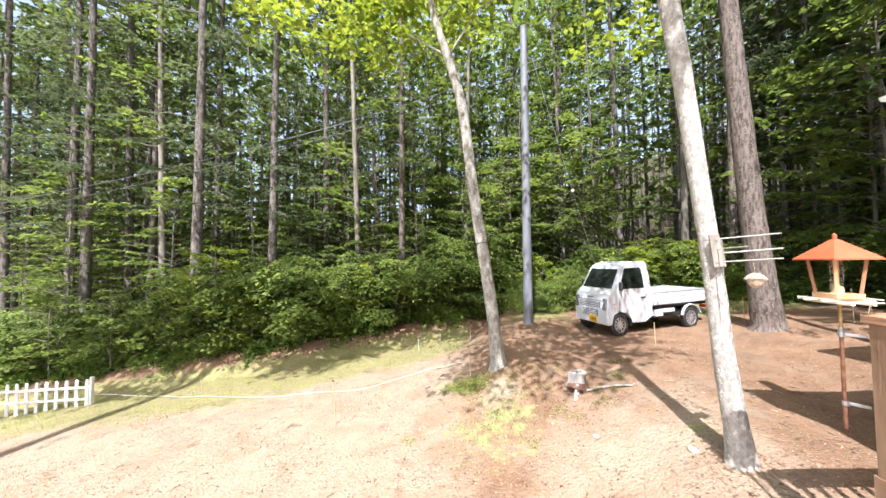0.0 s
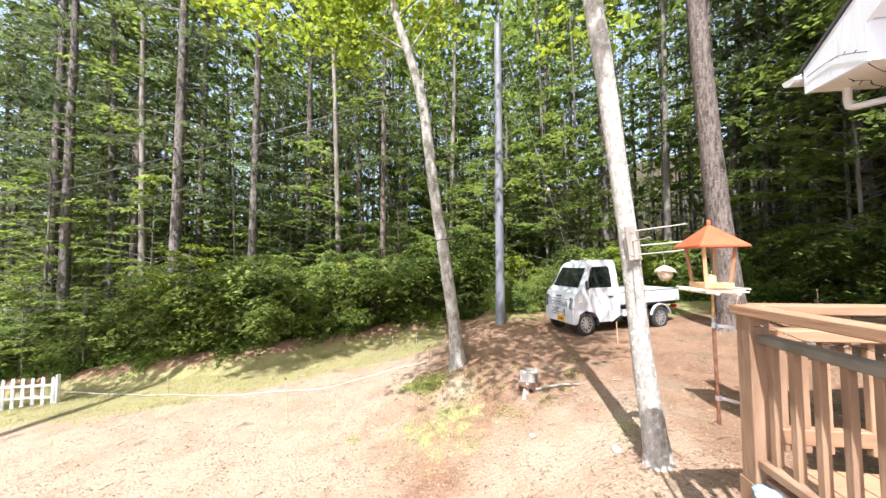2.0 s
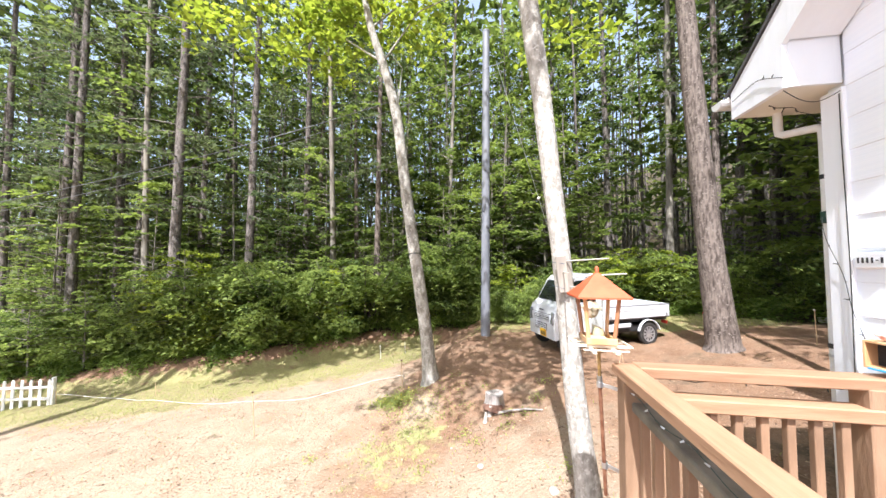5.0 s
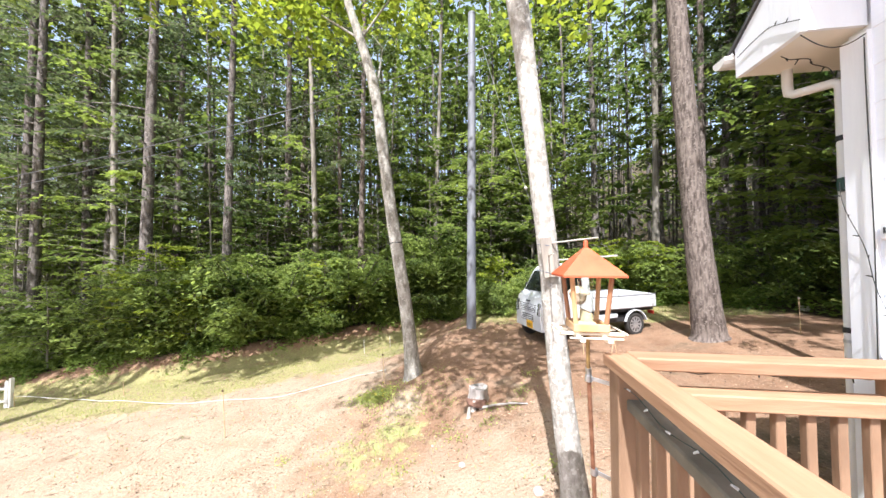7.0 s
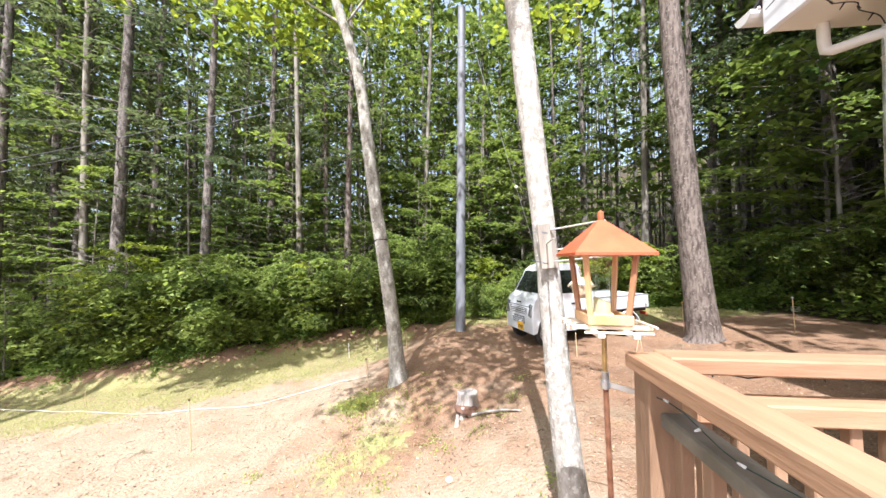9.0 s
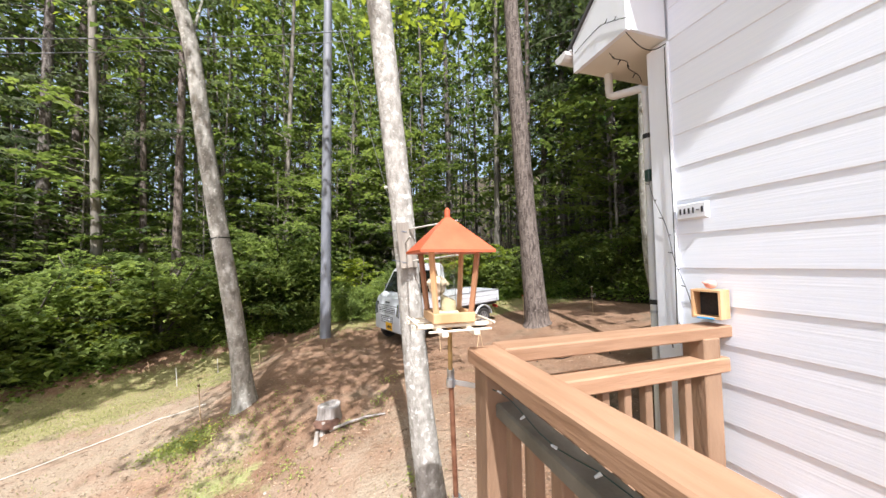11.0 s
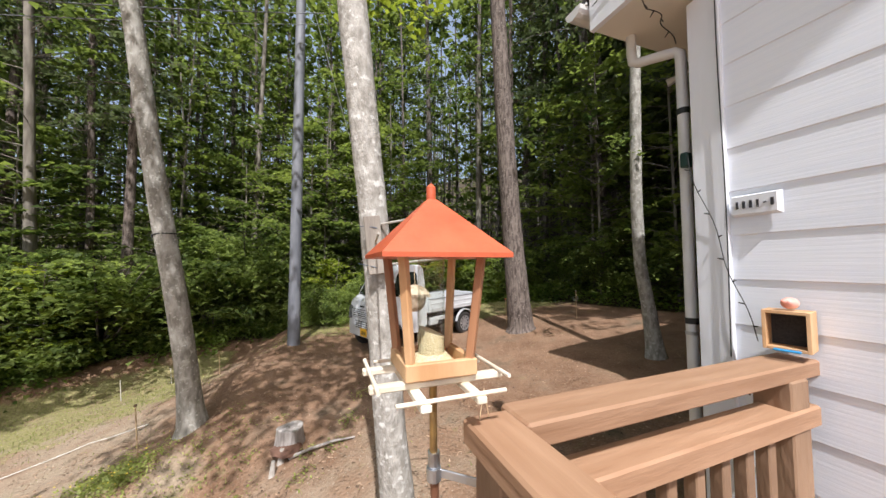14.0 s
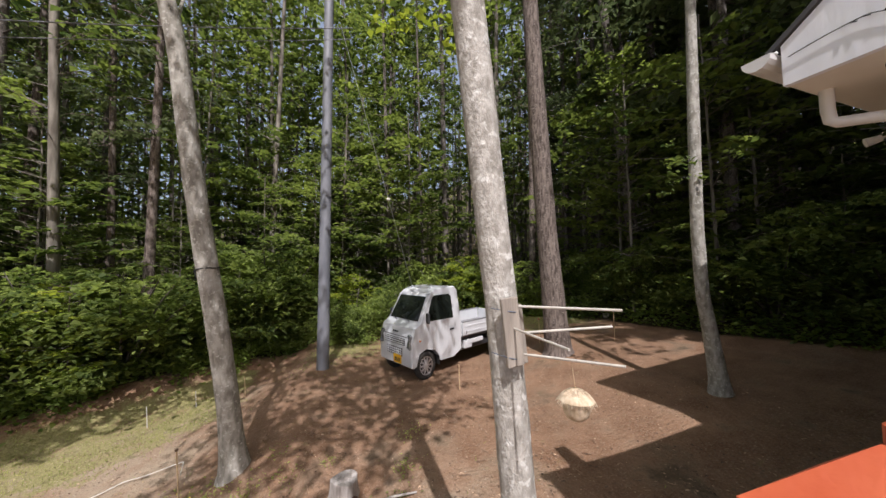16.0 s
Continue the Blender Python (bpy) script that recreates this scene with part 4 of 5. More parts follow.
    for s in (1, -1):
        g = part("bed_side", box(ln - 0.02, 0.03, sh, (cx, s * bw, fz + sh / 2), 0.008), CAR, t, "white drop side")
        for z in (0.07, 0.19):
            part("rib", box(ln - 0.10, 0.012, 0.035, (cx, s * (bw + 0.018), fz + z), 0.004), CAR, g)
        part("top_bead", box(ln - 0.02, 0.045, 0.022, (cx, s * bw, fz + sh), 0.006), BEDGREY, g, "grey rail on the drop side")
        for x in (bx0 - 0.12, bx1 + 0.12):
            part("latch", box(0.03, 0.02, 0.10, (x, s * (bw + 0.025), fz + 0.05), 0.004), STEEL, g)
        fd = bmesh.new()
        prev = None
        for a in np.linspace(0.25, math.pi - 0.25, 9):
            p = [(-2.41 + r * math.cos(a), s * y, 0.27 + r * math.sin(a)) for r in (0.325, 0.345) for y in (0.66, 0.735)]
            cur = [fd.verts.new(v) for v in p]
            if prev:
                for i, k in ((0, 1), (1, 3), (3, 2), (2, 0)):
                    fd.faces.new((prev[i], prev[k], cur[k], cur[i]))
            prev = cur
        part("rear_mudguard", fd, CAR, t, "white rear wheel arch strip")
        part("side_guard", box(0.55, 0.03, 0.09, (-1.60, s * 0.66, 0.50), 0.008), CAR, t)
        part("tail_lamp", box(0.03, 0.20, 0.08, (bx1 + 0.01, s * 0.52, 0.50), 0.008), REDPLASTIC, t, "red tail lamp")
    part("tailgate", box(0.03, 2 * bw - 0.04, sh, (bx1, 0, fz + sh / 2), 0.008), CAR, t)
    part("headboard", box(0.035, 2 * bw - 0.04, sh + 0.02, (bx0 + 0.01, 0, fz + sh / 2), 0.008), CAR, t)
    part("guard_frame", rod((bx0 + 0.02, -0.55, 1.0), (bx0 + 0.02, 0.55, 1.0), 0.016), CARBLACK, t, "black rear window guard")
    part("fuel_tank", box(0.50, 0.35, 0.22, (-1.75, 0.35, 0.42), 0.03), CARBLACK, t)
    part("tool_box", box(0.26, 0.20, 0.16, (-1.35, 0.56, 0.45), 0.01), CAR, t, "small white side box")
    part("exhaust", rod((-2.0, -0.3, 0.33), (-2.85, -0.3, 0.36), 0.025), RUST, t)
    # wheels
    for x in (0.0, -2.41):
        for s in (1, -1):
            w = part("wheel", rod((x, s * 0.56, 0.27), (x, s * 0.66, 0.27), 0.175, segs=28), CARBLACK, t, "black wheel well core")
            bm = bmesh.new()
            sec = [(0.175, -0.07), (0.235, -0.075), (0.262, -0.06), (0.270, -0.03), (0.270, 0.03), (0.262, 0.06), (0.235, 0.075), (0.175, 0.07)]
            rings = []
            for a in np.linspace(0, 2 * math.pi, 32, endpoint=False):
                rings.append([bm.verts.new((x + r * math.cos(a), s * 0.625 + o, 0.27 + r * math.sin(a))) for r, o in sec])
            for i in range(32):
                p, q = rings[i], rings[(i + 1) % 32]
                for k in range(8):
                    m = (k + 1) % 8
                    bm.faces.new((p[k], p[m], q[m], q[k]))
            part("tyre", bm, TYRE, w, "black tyre", smooth=True)
            bm = bmesh.new()
            y0 = s * 0.682
            for k in range(10):
                a = 2 * math.pi * k / 10
                m = Matrix.Translation((x, y0, 0.27)) @ Matrix.Rotation(-a, 4, "Y")
                bmesh.ops.create_cube(bm, size=1.0, matrix=m @ Matrix.Translation((0.10, 0, 0)) @ Matrix.Diagonal((0.13, 0.018, 0.034, 1)))
            bmesh.ops.create_cone(bm, cap_ends=True, segments=20, radius1=0.05, radius2=0.04, depth=0.03, matrix=Matrix.Translation((x, y0, 0.27)) @ Matrix.Rotation(math.pi / 2, 4, "X"))
            for a in np.linspace(0, 2 * math.pi, 28, endpoint=False):
                m = Matrix.Translation((x, y0, 0.27)) @ Matrix.Rotation(-a, 4, "Y")
                bmesh.ops.create_cube(bm, size=1.0, matrix=m @ Matrix.Translation((0.170, 0, 0)) @ Matrix.Diagonal((0.018, 0.03, 0.042, 1)))
            part("rim", bm, RIM, w, "silver spoked wheel")


build_truck()


# ---- trees ----
def crown_conifer(seed, lo, hi, reach, count, size=0.17):
    """Drooping sprays of foliage on whorled boughs."""
    rng = np.random.default_rng(seed)
    pieces, leaves = [], []
    n = int((hi - lo) / 0.42)
    for k in range(n):
        z = lo + (hi - lo) * (k + rng.uniform(0, 1)) / n
        f = (z - lo) / (hi - lo)
        r = reach * (0.35 + 0.9 * math.sin(math.pi * min(1, 0.25 + 0.75 * f))) * rng.uniform(0.45, 1.1)
        for a in rng.uniform(0, 2 * math.pi, rng.integers(2, 4)):
            s = np.linspace(0, 1, 4)
            d = np.array([math.cos(a), math.sin(a)])
            pts = np.stack([d[0] * r * s, d[1] * r * s, z + 0.18 * r * s - 0.34 * r * s ** 2], -1)
            pieces.append(tube_arrays(pts, 0.022 * (1 - 0.8 * s), 3))
            m = max(6, int(count / (n * 2.5)))
            q = rng.uniform(0.15, 1.0, m) ** 0.8
            side = rng.normal(0, 0.20 + 0.14 * r, m) * (1.1 - 0.6 * q)
            c = np.stack([d[0] * r * q - d[1] * side, d[1] * r * q + d[0] * side, z + 0.18 * r * q - 0.34 * r * q ** 2 - 0.10 * np.abs(side) - rng.uniform(0, 0.12, m)], -1)
            leaves.append(c)
    return joined(pieces), leaf_arrays(np.concatenate(leaves), size, rng, 0.45, 2.3, 0.25)


def crown_layers(seed, lo, hi, reach, sprays, per, size):
    """Level, open sprays of broad leaves on thin boughs, one tier above another with gaps between."""
    rng = np.random.default_rng(seed)
    pieces, leaves = [], []
    for k in range(sprays):
        z = lo + (hi - lo) * (k + rng.uniform(0, 1)) / sprays
        f = (z - lo) / (hi - lo)
        r = reach * (0.45 + 0.7 * math.sin(math.pi * (0.15 + 0.8 * f))) * rng.uniform(0.4, 1.05)
        a = rng.uniform(0, 2 * math.pi)
        d = np.array([math.cos(a), math.sin(a)])
        s = np.linspace(0, 1, 4)
        rise = rng.uniform(0.05, 0.3)
        pieces.append(tube_arrays(np.stack([d[0] * r * s, d[1] * r * s, z - rise * r + rise * r * np.sqrt(s)], -1), 0.014 * (1 - 0.75 * s), 3))
        w = rng.uniform(0.22, 0.5)
        m = int(per * (w / 0.36) ** 1.7)
        t = rng.uniform(0.35, 1.12, m)
        side = rng.normal(0, w * 0.55, m) * (1.25 - 0.7 * t)
        drop = 0.16 * np.abs(side) + 0.10 * np.clip(t - 0.75, 0, 1) * r + rng.normal(0, 0.025, m)
        leaves.append(np.stack([d[0] * r * t - d[1] * side, d[1] * r * t + d[0] * side, z - rise * r + rise * r * np.sqrt(t) - drop], -1))
    return joined(pieces), leaf_arrays(np.concatenate(leaves), size, rng, 0.72, 1.5, 0.3)


def crown_broad(seed, blobs, per, size, spread=0.75):
    """Clumps of broad leaves held out in flat, ragged layers."""
    rng = np.random.default_rng(seed)
    out = []
    for x, y, z, r in blobs:
        k = 5 + int(3 * r)
        for _ in range(k):
            o = rng.normal(size=3) * r * 0.55
            n = max(4, int(per / k))
            c = rng.normal(size=(n, 3)) * np.array([0.42, 0.42, 0.09]) * r * spread
            out.append(c + o + np.array([x, y, z]))
    return leaf_arrays(np.concatenate(out), size, rng, 0.55, 1.45, 0.15)


def trunk_points(h, lean, wob, seed, n=14):
    rng = np.random.default_rng(seed)
    s = np.linspace(0, 1, n)
    w = np.cumsum(rng.normal(0, wob, (n, 2)), axis=0) * s[:, None]
    return np.stack([lean[0] * h * s + w[:, 0], lean[1] * h * s + w[:, 1], h * s - 0.25 * (1 - s)], -1)


def flare(n, r, top=0.35, foot=0.35):
    s = np.linspace(0, 1, n)
    return r * (1 - (1 - top) * s) * (1 + foot * np.exp(-s * n * 0.9))


def forest_templates():
    """Kinds of tall woodland tree; copies share their meshes."""
    out = []
    for k, (h, r, lo, reach, count, bark, leaf, lean) in enumerate((
            (21, 0.17, 4.4, 1.9, 3600, BARK_DARK, NEEDLE, (0.010, 0.0)),
            (22, 0.15, 5.0, 1.7, 3300, BARK_DARK, NEEDLE, (-0.015, 0.01)),
            (20, 0.12, 2.8, 2.1, 2200, BARK_PALE, LEAF_WOODS, (0.02, 0.01)),
            (19, 0.09, 4.2, 1.8, 1600, BARK_DARK, LEAF_WOODS, (-0.02, 0.0)),
            (20, 0.14, 6.0, 1.6, 2800, BARK_BROWN, NEEDLE, (0.0, 0.012)),
            (13, 0.05, 2.6, 1.7, 1300, BARK_PALE, LEAF_WOODS, (0.05, 0.02)),
            (7.0, 0.04, 1.2, 1.9, 1500, BARK_PALE, LEAF_WOODS, (0.02, 0.0)),
            # very dense crown, for mostly unseen trees added to shade the hill
            (18, 0.20, 5.0, 2.9, 6500, BARK_BROWN, NEEDLE, (0.0, 0.0)),
            (18, 0.15, 4.5, 2.5, 6500, BARK_DARK, NEEDLE, (0.01, 0.0)))):
        t = thing("woodland_tree", "tall slender woodland tree with straight trunk, some unseen and added for shade", "tree", pose(0, 0, -200), "trees of the wood")
        tp = trunk_points(h, lean, 0.02, 40 + k)
        add("trunk", tube("trunk", tp, flare(14, r), 9, 0.03, k), bark, t)
        if leaf is LEAF_WOODS:
            (bv, bf), (lv, lf) = crown_layers(70 + k, lo, h - 0.4, reach, count // 30, 30, 0.135 if h > 10 else 0.115)
        else:
            (bv, bf), (lv, lf) = crown_conifer(70 + k, lo, h - 0.5, reach, count, 0.26 if k == 7 else 0.12 if k == 8 else 0.085)
        bv = bv + np.stack([np.interp(bv[:, 2], tp[:, 2], tp[:, 0]), np.interp(bv[:, 2], tp[:, 2], tp[:, 1]), 0 * bv[:, 2]], -1)
        lv = lv + np.stack([np.interp(lv[:, 2], tp[:, 2], tp[:, 0]), np.interp(lv[:, 2], tp[:, 2], tp[:, 1]), 0 * lv[:, 2]], -1)
        tagged(add("branchwork", mesh_from("branchwork", bv, bf), bark, t), kind="stuff")
        tagged(add("crown", mesh_from("crown", lv, lf), leaf, t), kind="stuff")
        out.append(t)
    return out


TEMPLATES = forest_templates()
# trunks that stand out: kind, x, y, size
MARKED = [(1, -14.9, 12.3, 1.2), (0, -16.4, 11.2, 1.1), (0, -14.6, 10.5, 1.05), (0, -9.94, 10.6, 1.15), (0, -7.63, 11.65, 1.0), (4, -6.48, 14.65, 1.0), (4, -2.6, 12.6, 0.95), (2, -6.7, 16.0, 0.9),
          (2, -0.24, 15.84, 1.0), (1, 11.69, 19.85, 1.35), (3, 4.59, 17.7, 1.0), (1, -11.8, 13.4, 1.1), (5, -9.2, 12.8, 1.0), (5, -8.2, 14.2, 1.0), (2, -16.5, 14.0, 1.0)]


def build_forest():
    rng = np.random.default_rng(11)
    placed = []
    for k, x, y, s in MARKED:
        placed.append((x, y))
        copy_thing(TEMPLATES[k], Matrix.LocRotScale((x, y, gz(x, y)), Euler((0, 0, rng.uniform(0, 6.3))), (s, s, s)))
    tries = 0
    while len(placed) < 200 and tries < 6000:
        tries += 1
        x = rng.uniform(-34, 34)
        y = edge_line(x) + 1.8 + abs(rng.normal(0, 1)) * 11
        if y > 44 or (x > 8 and y < edge_line(x) + 1.5) or min((x - a) ** 2 + (y - b) ** 2 for a, b in placed) < 2.0:
            continue
        placed.append((x, y))
        k = int(rng.choice(6, p=[0.13, 0.17, 0.24, 0.2, 0.1, 0.16]))
        s = rng.uniform(0.8, 1.15)
        copy_thing(TEMPLATES[k], Matrix.LocRotScale((x, y, gz(x, y)), Euler((rng.normal(0, 0.02), rng.normal(0, 0.02), rng.uniform(0, 6.3))), (s, s, s)))
    # young understorey trees, thickest at the foot of the hill
    for k in range(84):
        if k < 20:
            x = rng.uniform(9.2, 16)
            y = edge_line(x) + rng.uniform(0.6, 8)
        else:
            x = rng.uniform(-18, 7)
            y = edge_line(x) + rng.uniform(1.4, 9)
        s = rng.uniform(0.55, 1.2)
        copy_thing(TEMPLATES[6], Matrix.LocRotScale((x, y, gz(x, y)), Euler((0, 0, rng.uniform(0, 6.3))), (s * 1.1, s * 1.1, s)))
    # dense, shady crowns over the foot of the hill
    for i in range(6):
        x = rng.uniform(9.5, 19)
        y = edge_line(x) + rng.uniform(4.0, 11)
        s = rng.uniform(0.85, 1.15)
        copy_thing(TEMPLATES[8], Matrix.LocRotScale((x, y, gz(x, y)), Euler((0, 0, rng.uniform(0, 6.3))), (s, s, s)))
    # hill behind the house; the first twenty, mostly unseen, are added to shade it
    for i in range(46):
        x, y = (rng.uniform(9.9, 16), rng.uniform(-6, 1.8)) if i < 20 else (rng.uniform(12, 28), rng.uniform(-8, 9))
        k = 7 if i < 20 else int(rng.choice(6))
        s = rng.uniform(0.8, 1.1)
        copy_thing(TEMPLATES[k], Matrix.LocRotScale((x, y, gz(x, y)), Euler((0, 0, rng.uniform(0, 6.3))), (s, s, s)))
    for t in TEMPLATES:
        for o in (*t.children_recursive, t):
            bpy.data.objects.remove(o)
    # far woods: thin poles and undergrowth that nobody could count
    v = []
    for _ in range(760):
        x = rng.uniform(-60, 60)
        y = edge_line(np.clip(x, -15, 13)) + rng.uniform(9, 42)
        h, r = rng.uniform(12, 22), rng.uniform(0.05, 0.13)
        l = rng.normal(0, 0.02, 2)
        z = gz(x, y)
        v.append(tube_arrays([(x, y, z - 0.3), (x + l[0] * h / 2, y + l[1] * h / 2, z + h / 2), (x + l[0] * h, y + l[1] * h, z + h)], [r, r * 0.8, r * 0.4], 5))
    tagged(add("far_trunks", mesh_from("far_trunks", *joined(v)), BARK_DARK), "many dark slender trunks deep in the wood", "woods", kind="stuff")
    n = 135000
    x = rng.uniform(-70, 70, n)
    d = 8 + 40 * rng.uniform(0, 1, n) ** 1.2
    y = edge_line(np.clip(x, -15, 13)) + d
    u = rng.uniform(0, 1, n)
    z = height(x, y) + np.where(u < 0.2, 0.2 + 5.0 * rng.uniform(0, 1, n) ** 1.2, rng.uniform(4, 22, n))
    c = np.stack([x, y, z], -1)
    keep = np.sin(0.9 * x + 0.5 * z) + np.sin(0.7 * y - 0.8 * z + 1.3) + rng.normal(0, 0.6, n) > 0.0
    # a canopy above view, added to shade the wood's interior and the hill
    n = 11500
    x = rng.uniform(-34, 30, n)
    y = edge_line(np.clip(x, -15, 13)) + rng.uniform(2, 17, n)
    x[9000:], y[9000:] = rng.uniform(9.5, 20, 2500), rng.uniform(-8, 4, 2500)
    keep = np.concatenate([keep, np.ones(n, bool)])
    c = np.concatenate([c, np.stack([x, y, height(x, y) + rng.uniform(14, 19, n)], -1)])
    tagged(add("far_foliage", mesh_from("far_foliage", *leaf_arrays(c[keep], 0.36, rng, 0.5, 1.8, 0.2)), LEAF_WOODS), "dense green foliage deep in the wood and an unseen canopy added for shade", "woods", kind="stuff")


def limb_tree(name, label, path, radii, bark, limbs, leaf, blobs, per, size, seed, segs=18):
    """A single tree: trunk along a bent line, limbs, leafy clumps."""
    t = thing(name, label, "tree")
    p = np.array(path, float)
    s = np.linspace(0, 1, 40)
    q = np.linspace(0, 1, len(p))
    pts = np.stack([np.interp(s, q, p[:, i]) for i in range(3)], -1)
    ker = np.array([1, 2, 3, 2, 1]) / 9
    for i in range(3):
        e = np.pad(pts[:, i], 2, mode="edge")
        pts[2:-2, i] = np.convolve(e, ker, "valid")[2:-2]
    rr = np.interp(s, q, radii)
    rr = rr * (1 + 0.75 * np.exp(-s * 38))
    add("trunk", tube("trunk", pts, rr, segs, 0.02, seed), bark, t)
    for l in limbs:
        l = np.array(l, float)
        m = np.linspace(0, 1, 9)
        lp = np.stack([np.interp(m, np.linspace(0, 1, len(l)), l[:, i]) for i in range(3)], -1)
        add("limb", tube("limb", lp, 0.022 * (1 - 0.8 * m), 7), bark, t)
    if blobs:
        add("crown", mesh_from("crown", *crown_broad(seed, blobs, per, size)), leaf, t)
    return t


def high(seed, x, y, z, r, tall, n):
    """Clump centres of a high crown."""
    rng = np.random.default_rng(seed)
    a, q = rng.uniform(0, 6.3, n), r * np.sqrt(rng.uniform(0, 1, n))
    return [(x + q[i] * math.cos(a[i]), y + q[i] * math.sin(a[i]), z + rng.uniform(-tall, tall), rng.uniform(0.5, 0.9)) for i in range(n)]


def build_near_trees():
    rng = np.random.default_rng(5)
    z0 = gz(0.98, 6.40)
    b = []
    for k in range(38):
        a, r = rng.uniform(0, 6.3), rng.uniform(0.3, 3.4)
        x = -0.4 + r * math.cos(a)
        b.append((x if x < 0.8 else x - 2.2, 6.9 + 0.8 * r * math.sin(a), rng.uniform(8.0, 10.8), rng.uniform(0.5, 0.9)))
    for k in range(20):
        b.append((rng.uniform(-3.6, 0.7) if k < 16 else rng.uniform(2.9, 3.8), rng.uniform(5.4, 7.2), rng.uniform(7.2, 8.3), 0.5))
    trunk = []
    for x, z in ((0.98, z0 - 0.15), (0.90, 1.38), (0.79, 2.26), (0.63, 3.30), (0.48, 4.45), (0.33, 5.85), (0.04, 6.88), (-0.22, 7.62), (-0.6, 9.6)):
        k = 1 - 0.011 * (z - 0.7)
        trunk.append((0.74 + (x - 0.74) * k, 0.05 + 6.33 * k, 2.665 + (z - 2.665) * k))
    limb_tree("maple_tree", "slim leaning maple with grey lichen-spotted trunk and bright leaves",
              trunk,
              [0.135, 0.12, 0.115, 0.108, 0.10, 0.092, 0.08, 0.065, 0.03], BARK_GREY,
              [[trunk[6], (0.7, 6.2, 7.7), (2.0, 6.9, 8.8)], [trunk[6], (-0.9, 6.2, 7.4), (-2.3, 6.9, 8.3)], [trunk[7], (0.4, 6.8, 8.6), (0.9, 7.6, 9.8)], [trunk[5], (0.2, 6.8, 7.0), (-0.6, 8.2, 8.4)]],
              LEAF_LIGHT, b, 80, 0.105, 3)
    # an old strap round the maple, half grown over by the bark
    s = thing("tree_strap", "thin black strap tied round the maple trunk", "strap", pose(0.672, 6.218, 3.02, 0, -6, 0))
    a = np.linspace(0.3, 6.5, 30)
    grip = 0.112 - 0.010 * np.exp(-((a - 4.75) / 0.25) ** 2)
    add("band", tube("band", np.stack([grip * np.cos(a), grip * np.sin(a), 0.004 * np.sin(3 * a)], -1), [0.008] * 30, 6), CABLE, s)
    part("knot", box(0.022, 0.020, 0.030, (-0.098, -0.058, -0.01), 0.005), CABLE, s)
    part("strap_end", rod((-0.102, -0.060, -0.01), (-0.094, -0.070, -0.085), 0.005, 0.004, 6), CABLE, s)
    for k, (x, y, r) in enumerate(((-8.7, 1.9, 1.6), (-13.0, 1.6, 1.0))):
        z = gz(x, y)
        limb_tree("woodland_tree", "tall tree at the open side of the clearing", [(x, y, z - 0.2), (x, y, z + 5), (x - 0.1, y, z + 10), (x - 0.1, y, z + 14)], [0.21, 0.19, 0.15, 0.06], BARK_BROWN, [], LEAF_WOODS, high(60 + k, x + r, y + 0.9, z + 11.9, 1.6 + r, 1.8, 26), 170, 0.14, 60 + k)
    # unseen tree whose crown is placed to shade ground right of the pine
    zs = gz(11.3, 1.6)
    limb_tree("woodland_tree", "unseen broad-crowned tree added beyond the house for shade", [(11.3, 1.6, zs - 0.2), (11.0, 1.7, zs + 5), (10.0, 1.9, zs + 8), (8.2, 2.2, zs + 10.5)], [0.22, 0.19, 0.15, 0.06], BARK_BROWN,
              [[(10.0, 1.9, zs + 8), (8.5, 3.0, zs + 9), (7.2, 3.6, zs + 9.6)], [(9.2, 2.0, zs + 9.2), (8.4, 1.2, zs + 10), (6.6, 1.0, zs + 10.6)]], LEAF_WOODS, high(71, 8.5, 2.3, zs + 10.2, 2.6, 1.2, 34), 170, 0.14, 71)
    zb = gz(2.84, 3.10)
    limb_tree("leaning_tree", "leaning pale grey tree trunk with lichen spots and a charred foot",
              [(2.933, 3.19, zb - 0.12), (2.883, 3.19, 1.25), (2.833, 3.19, 1.6), (2.783, 3.19, 2.18), (2.738, 3.19, 2.76), (2.661, 3.19, 3.47), (2.583, 3.19, 4.24), (2.483, 3.19, 5.04), (2.278, 3.19, 6.6), (1.978, 3.19, 9.5)],
              [0.100, 0.090, 0.084, 0.077, 0.073, 0.076, 0.078, 0.082, 0.074, 0.05], BARK_WHITE, [[(2.25, 3.19, 6.6), (2.6, 3.2, 8.0), (2.4, 3.0, 9.6)], [(2.1, 3.19, 8.0), (1.0, 2.6, 9.2), (0.2, 2.2, 10.2)]], LEAF_LIGHT, high(31, 0.9, 2.2, 8.9, 1.9, 1.2, 26), 150, 0.1, 8, 22)
    zt = gz(6.33, 7.26)
    limb_tree("pine_tree", "thick pine with furrowed brown bark and flared roots",
              [(6.36, 7.28, zt - 0.1), (6.31, 7.26, 1.55), (6.24, 7.26, 2.3), (6.15, 7.26, 3.35), (6.03, 7.26, 5.1), (5.95, 7.26, 6.6), (5.87, 7.26, 8.1), (5.75, 7.26, 11), (5.6, 7.3, 17)],
              [0.255, 0.25, 0.225, 0.20, 0.185, 0.17, 0.155, 0.13, 0.05], BARK_BROWN, [], NEEDLE, high(32, 5.7, 7.3, 13, 1.8, 2.6, 24), 130, 0.12, 9, 22)
    zh = gz(6.7, 4.75)
    x0, y0 = 6.67, 4.75
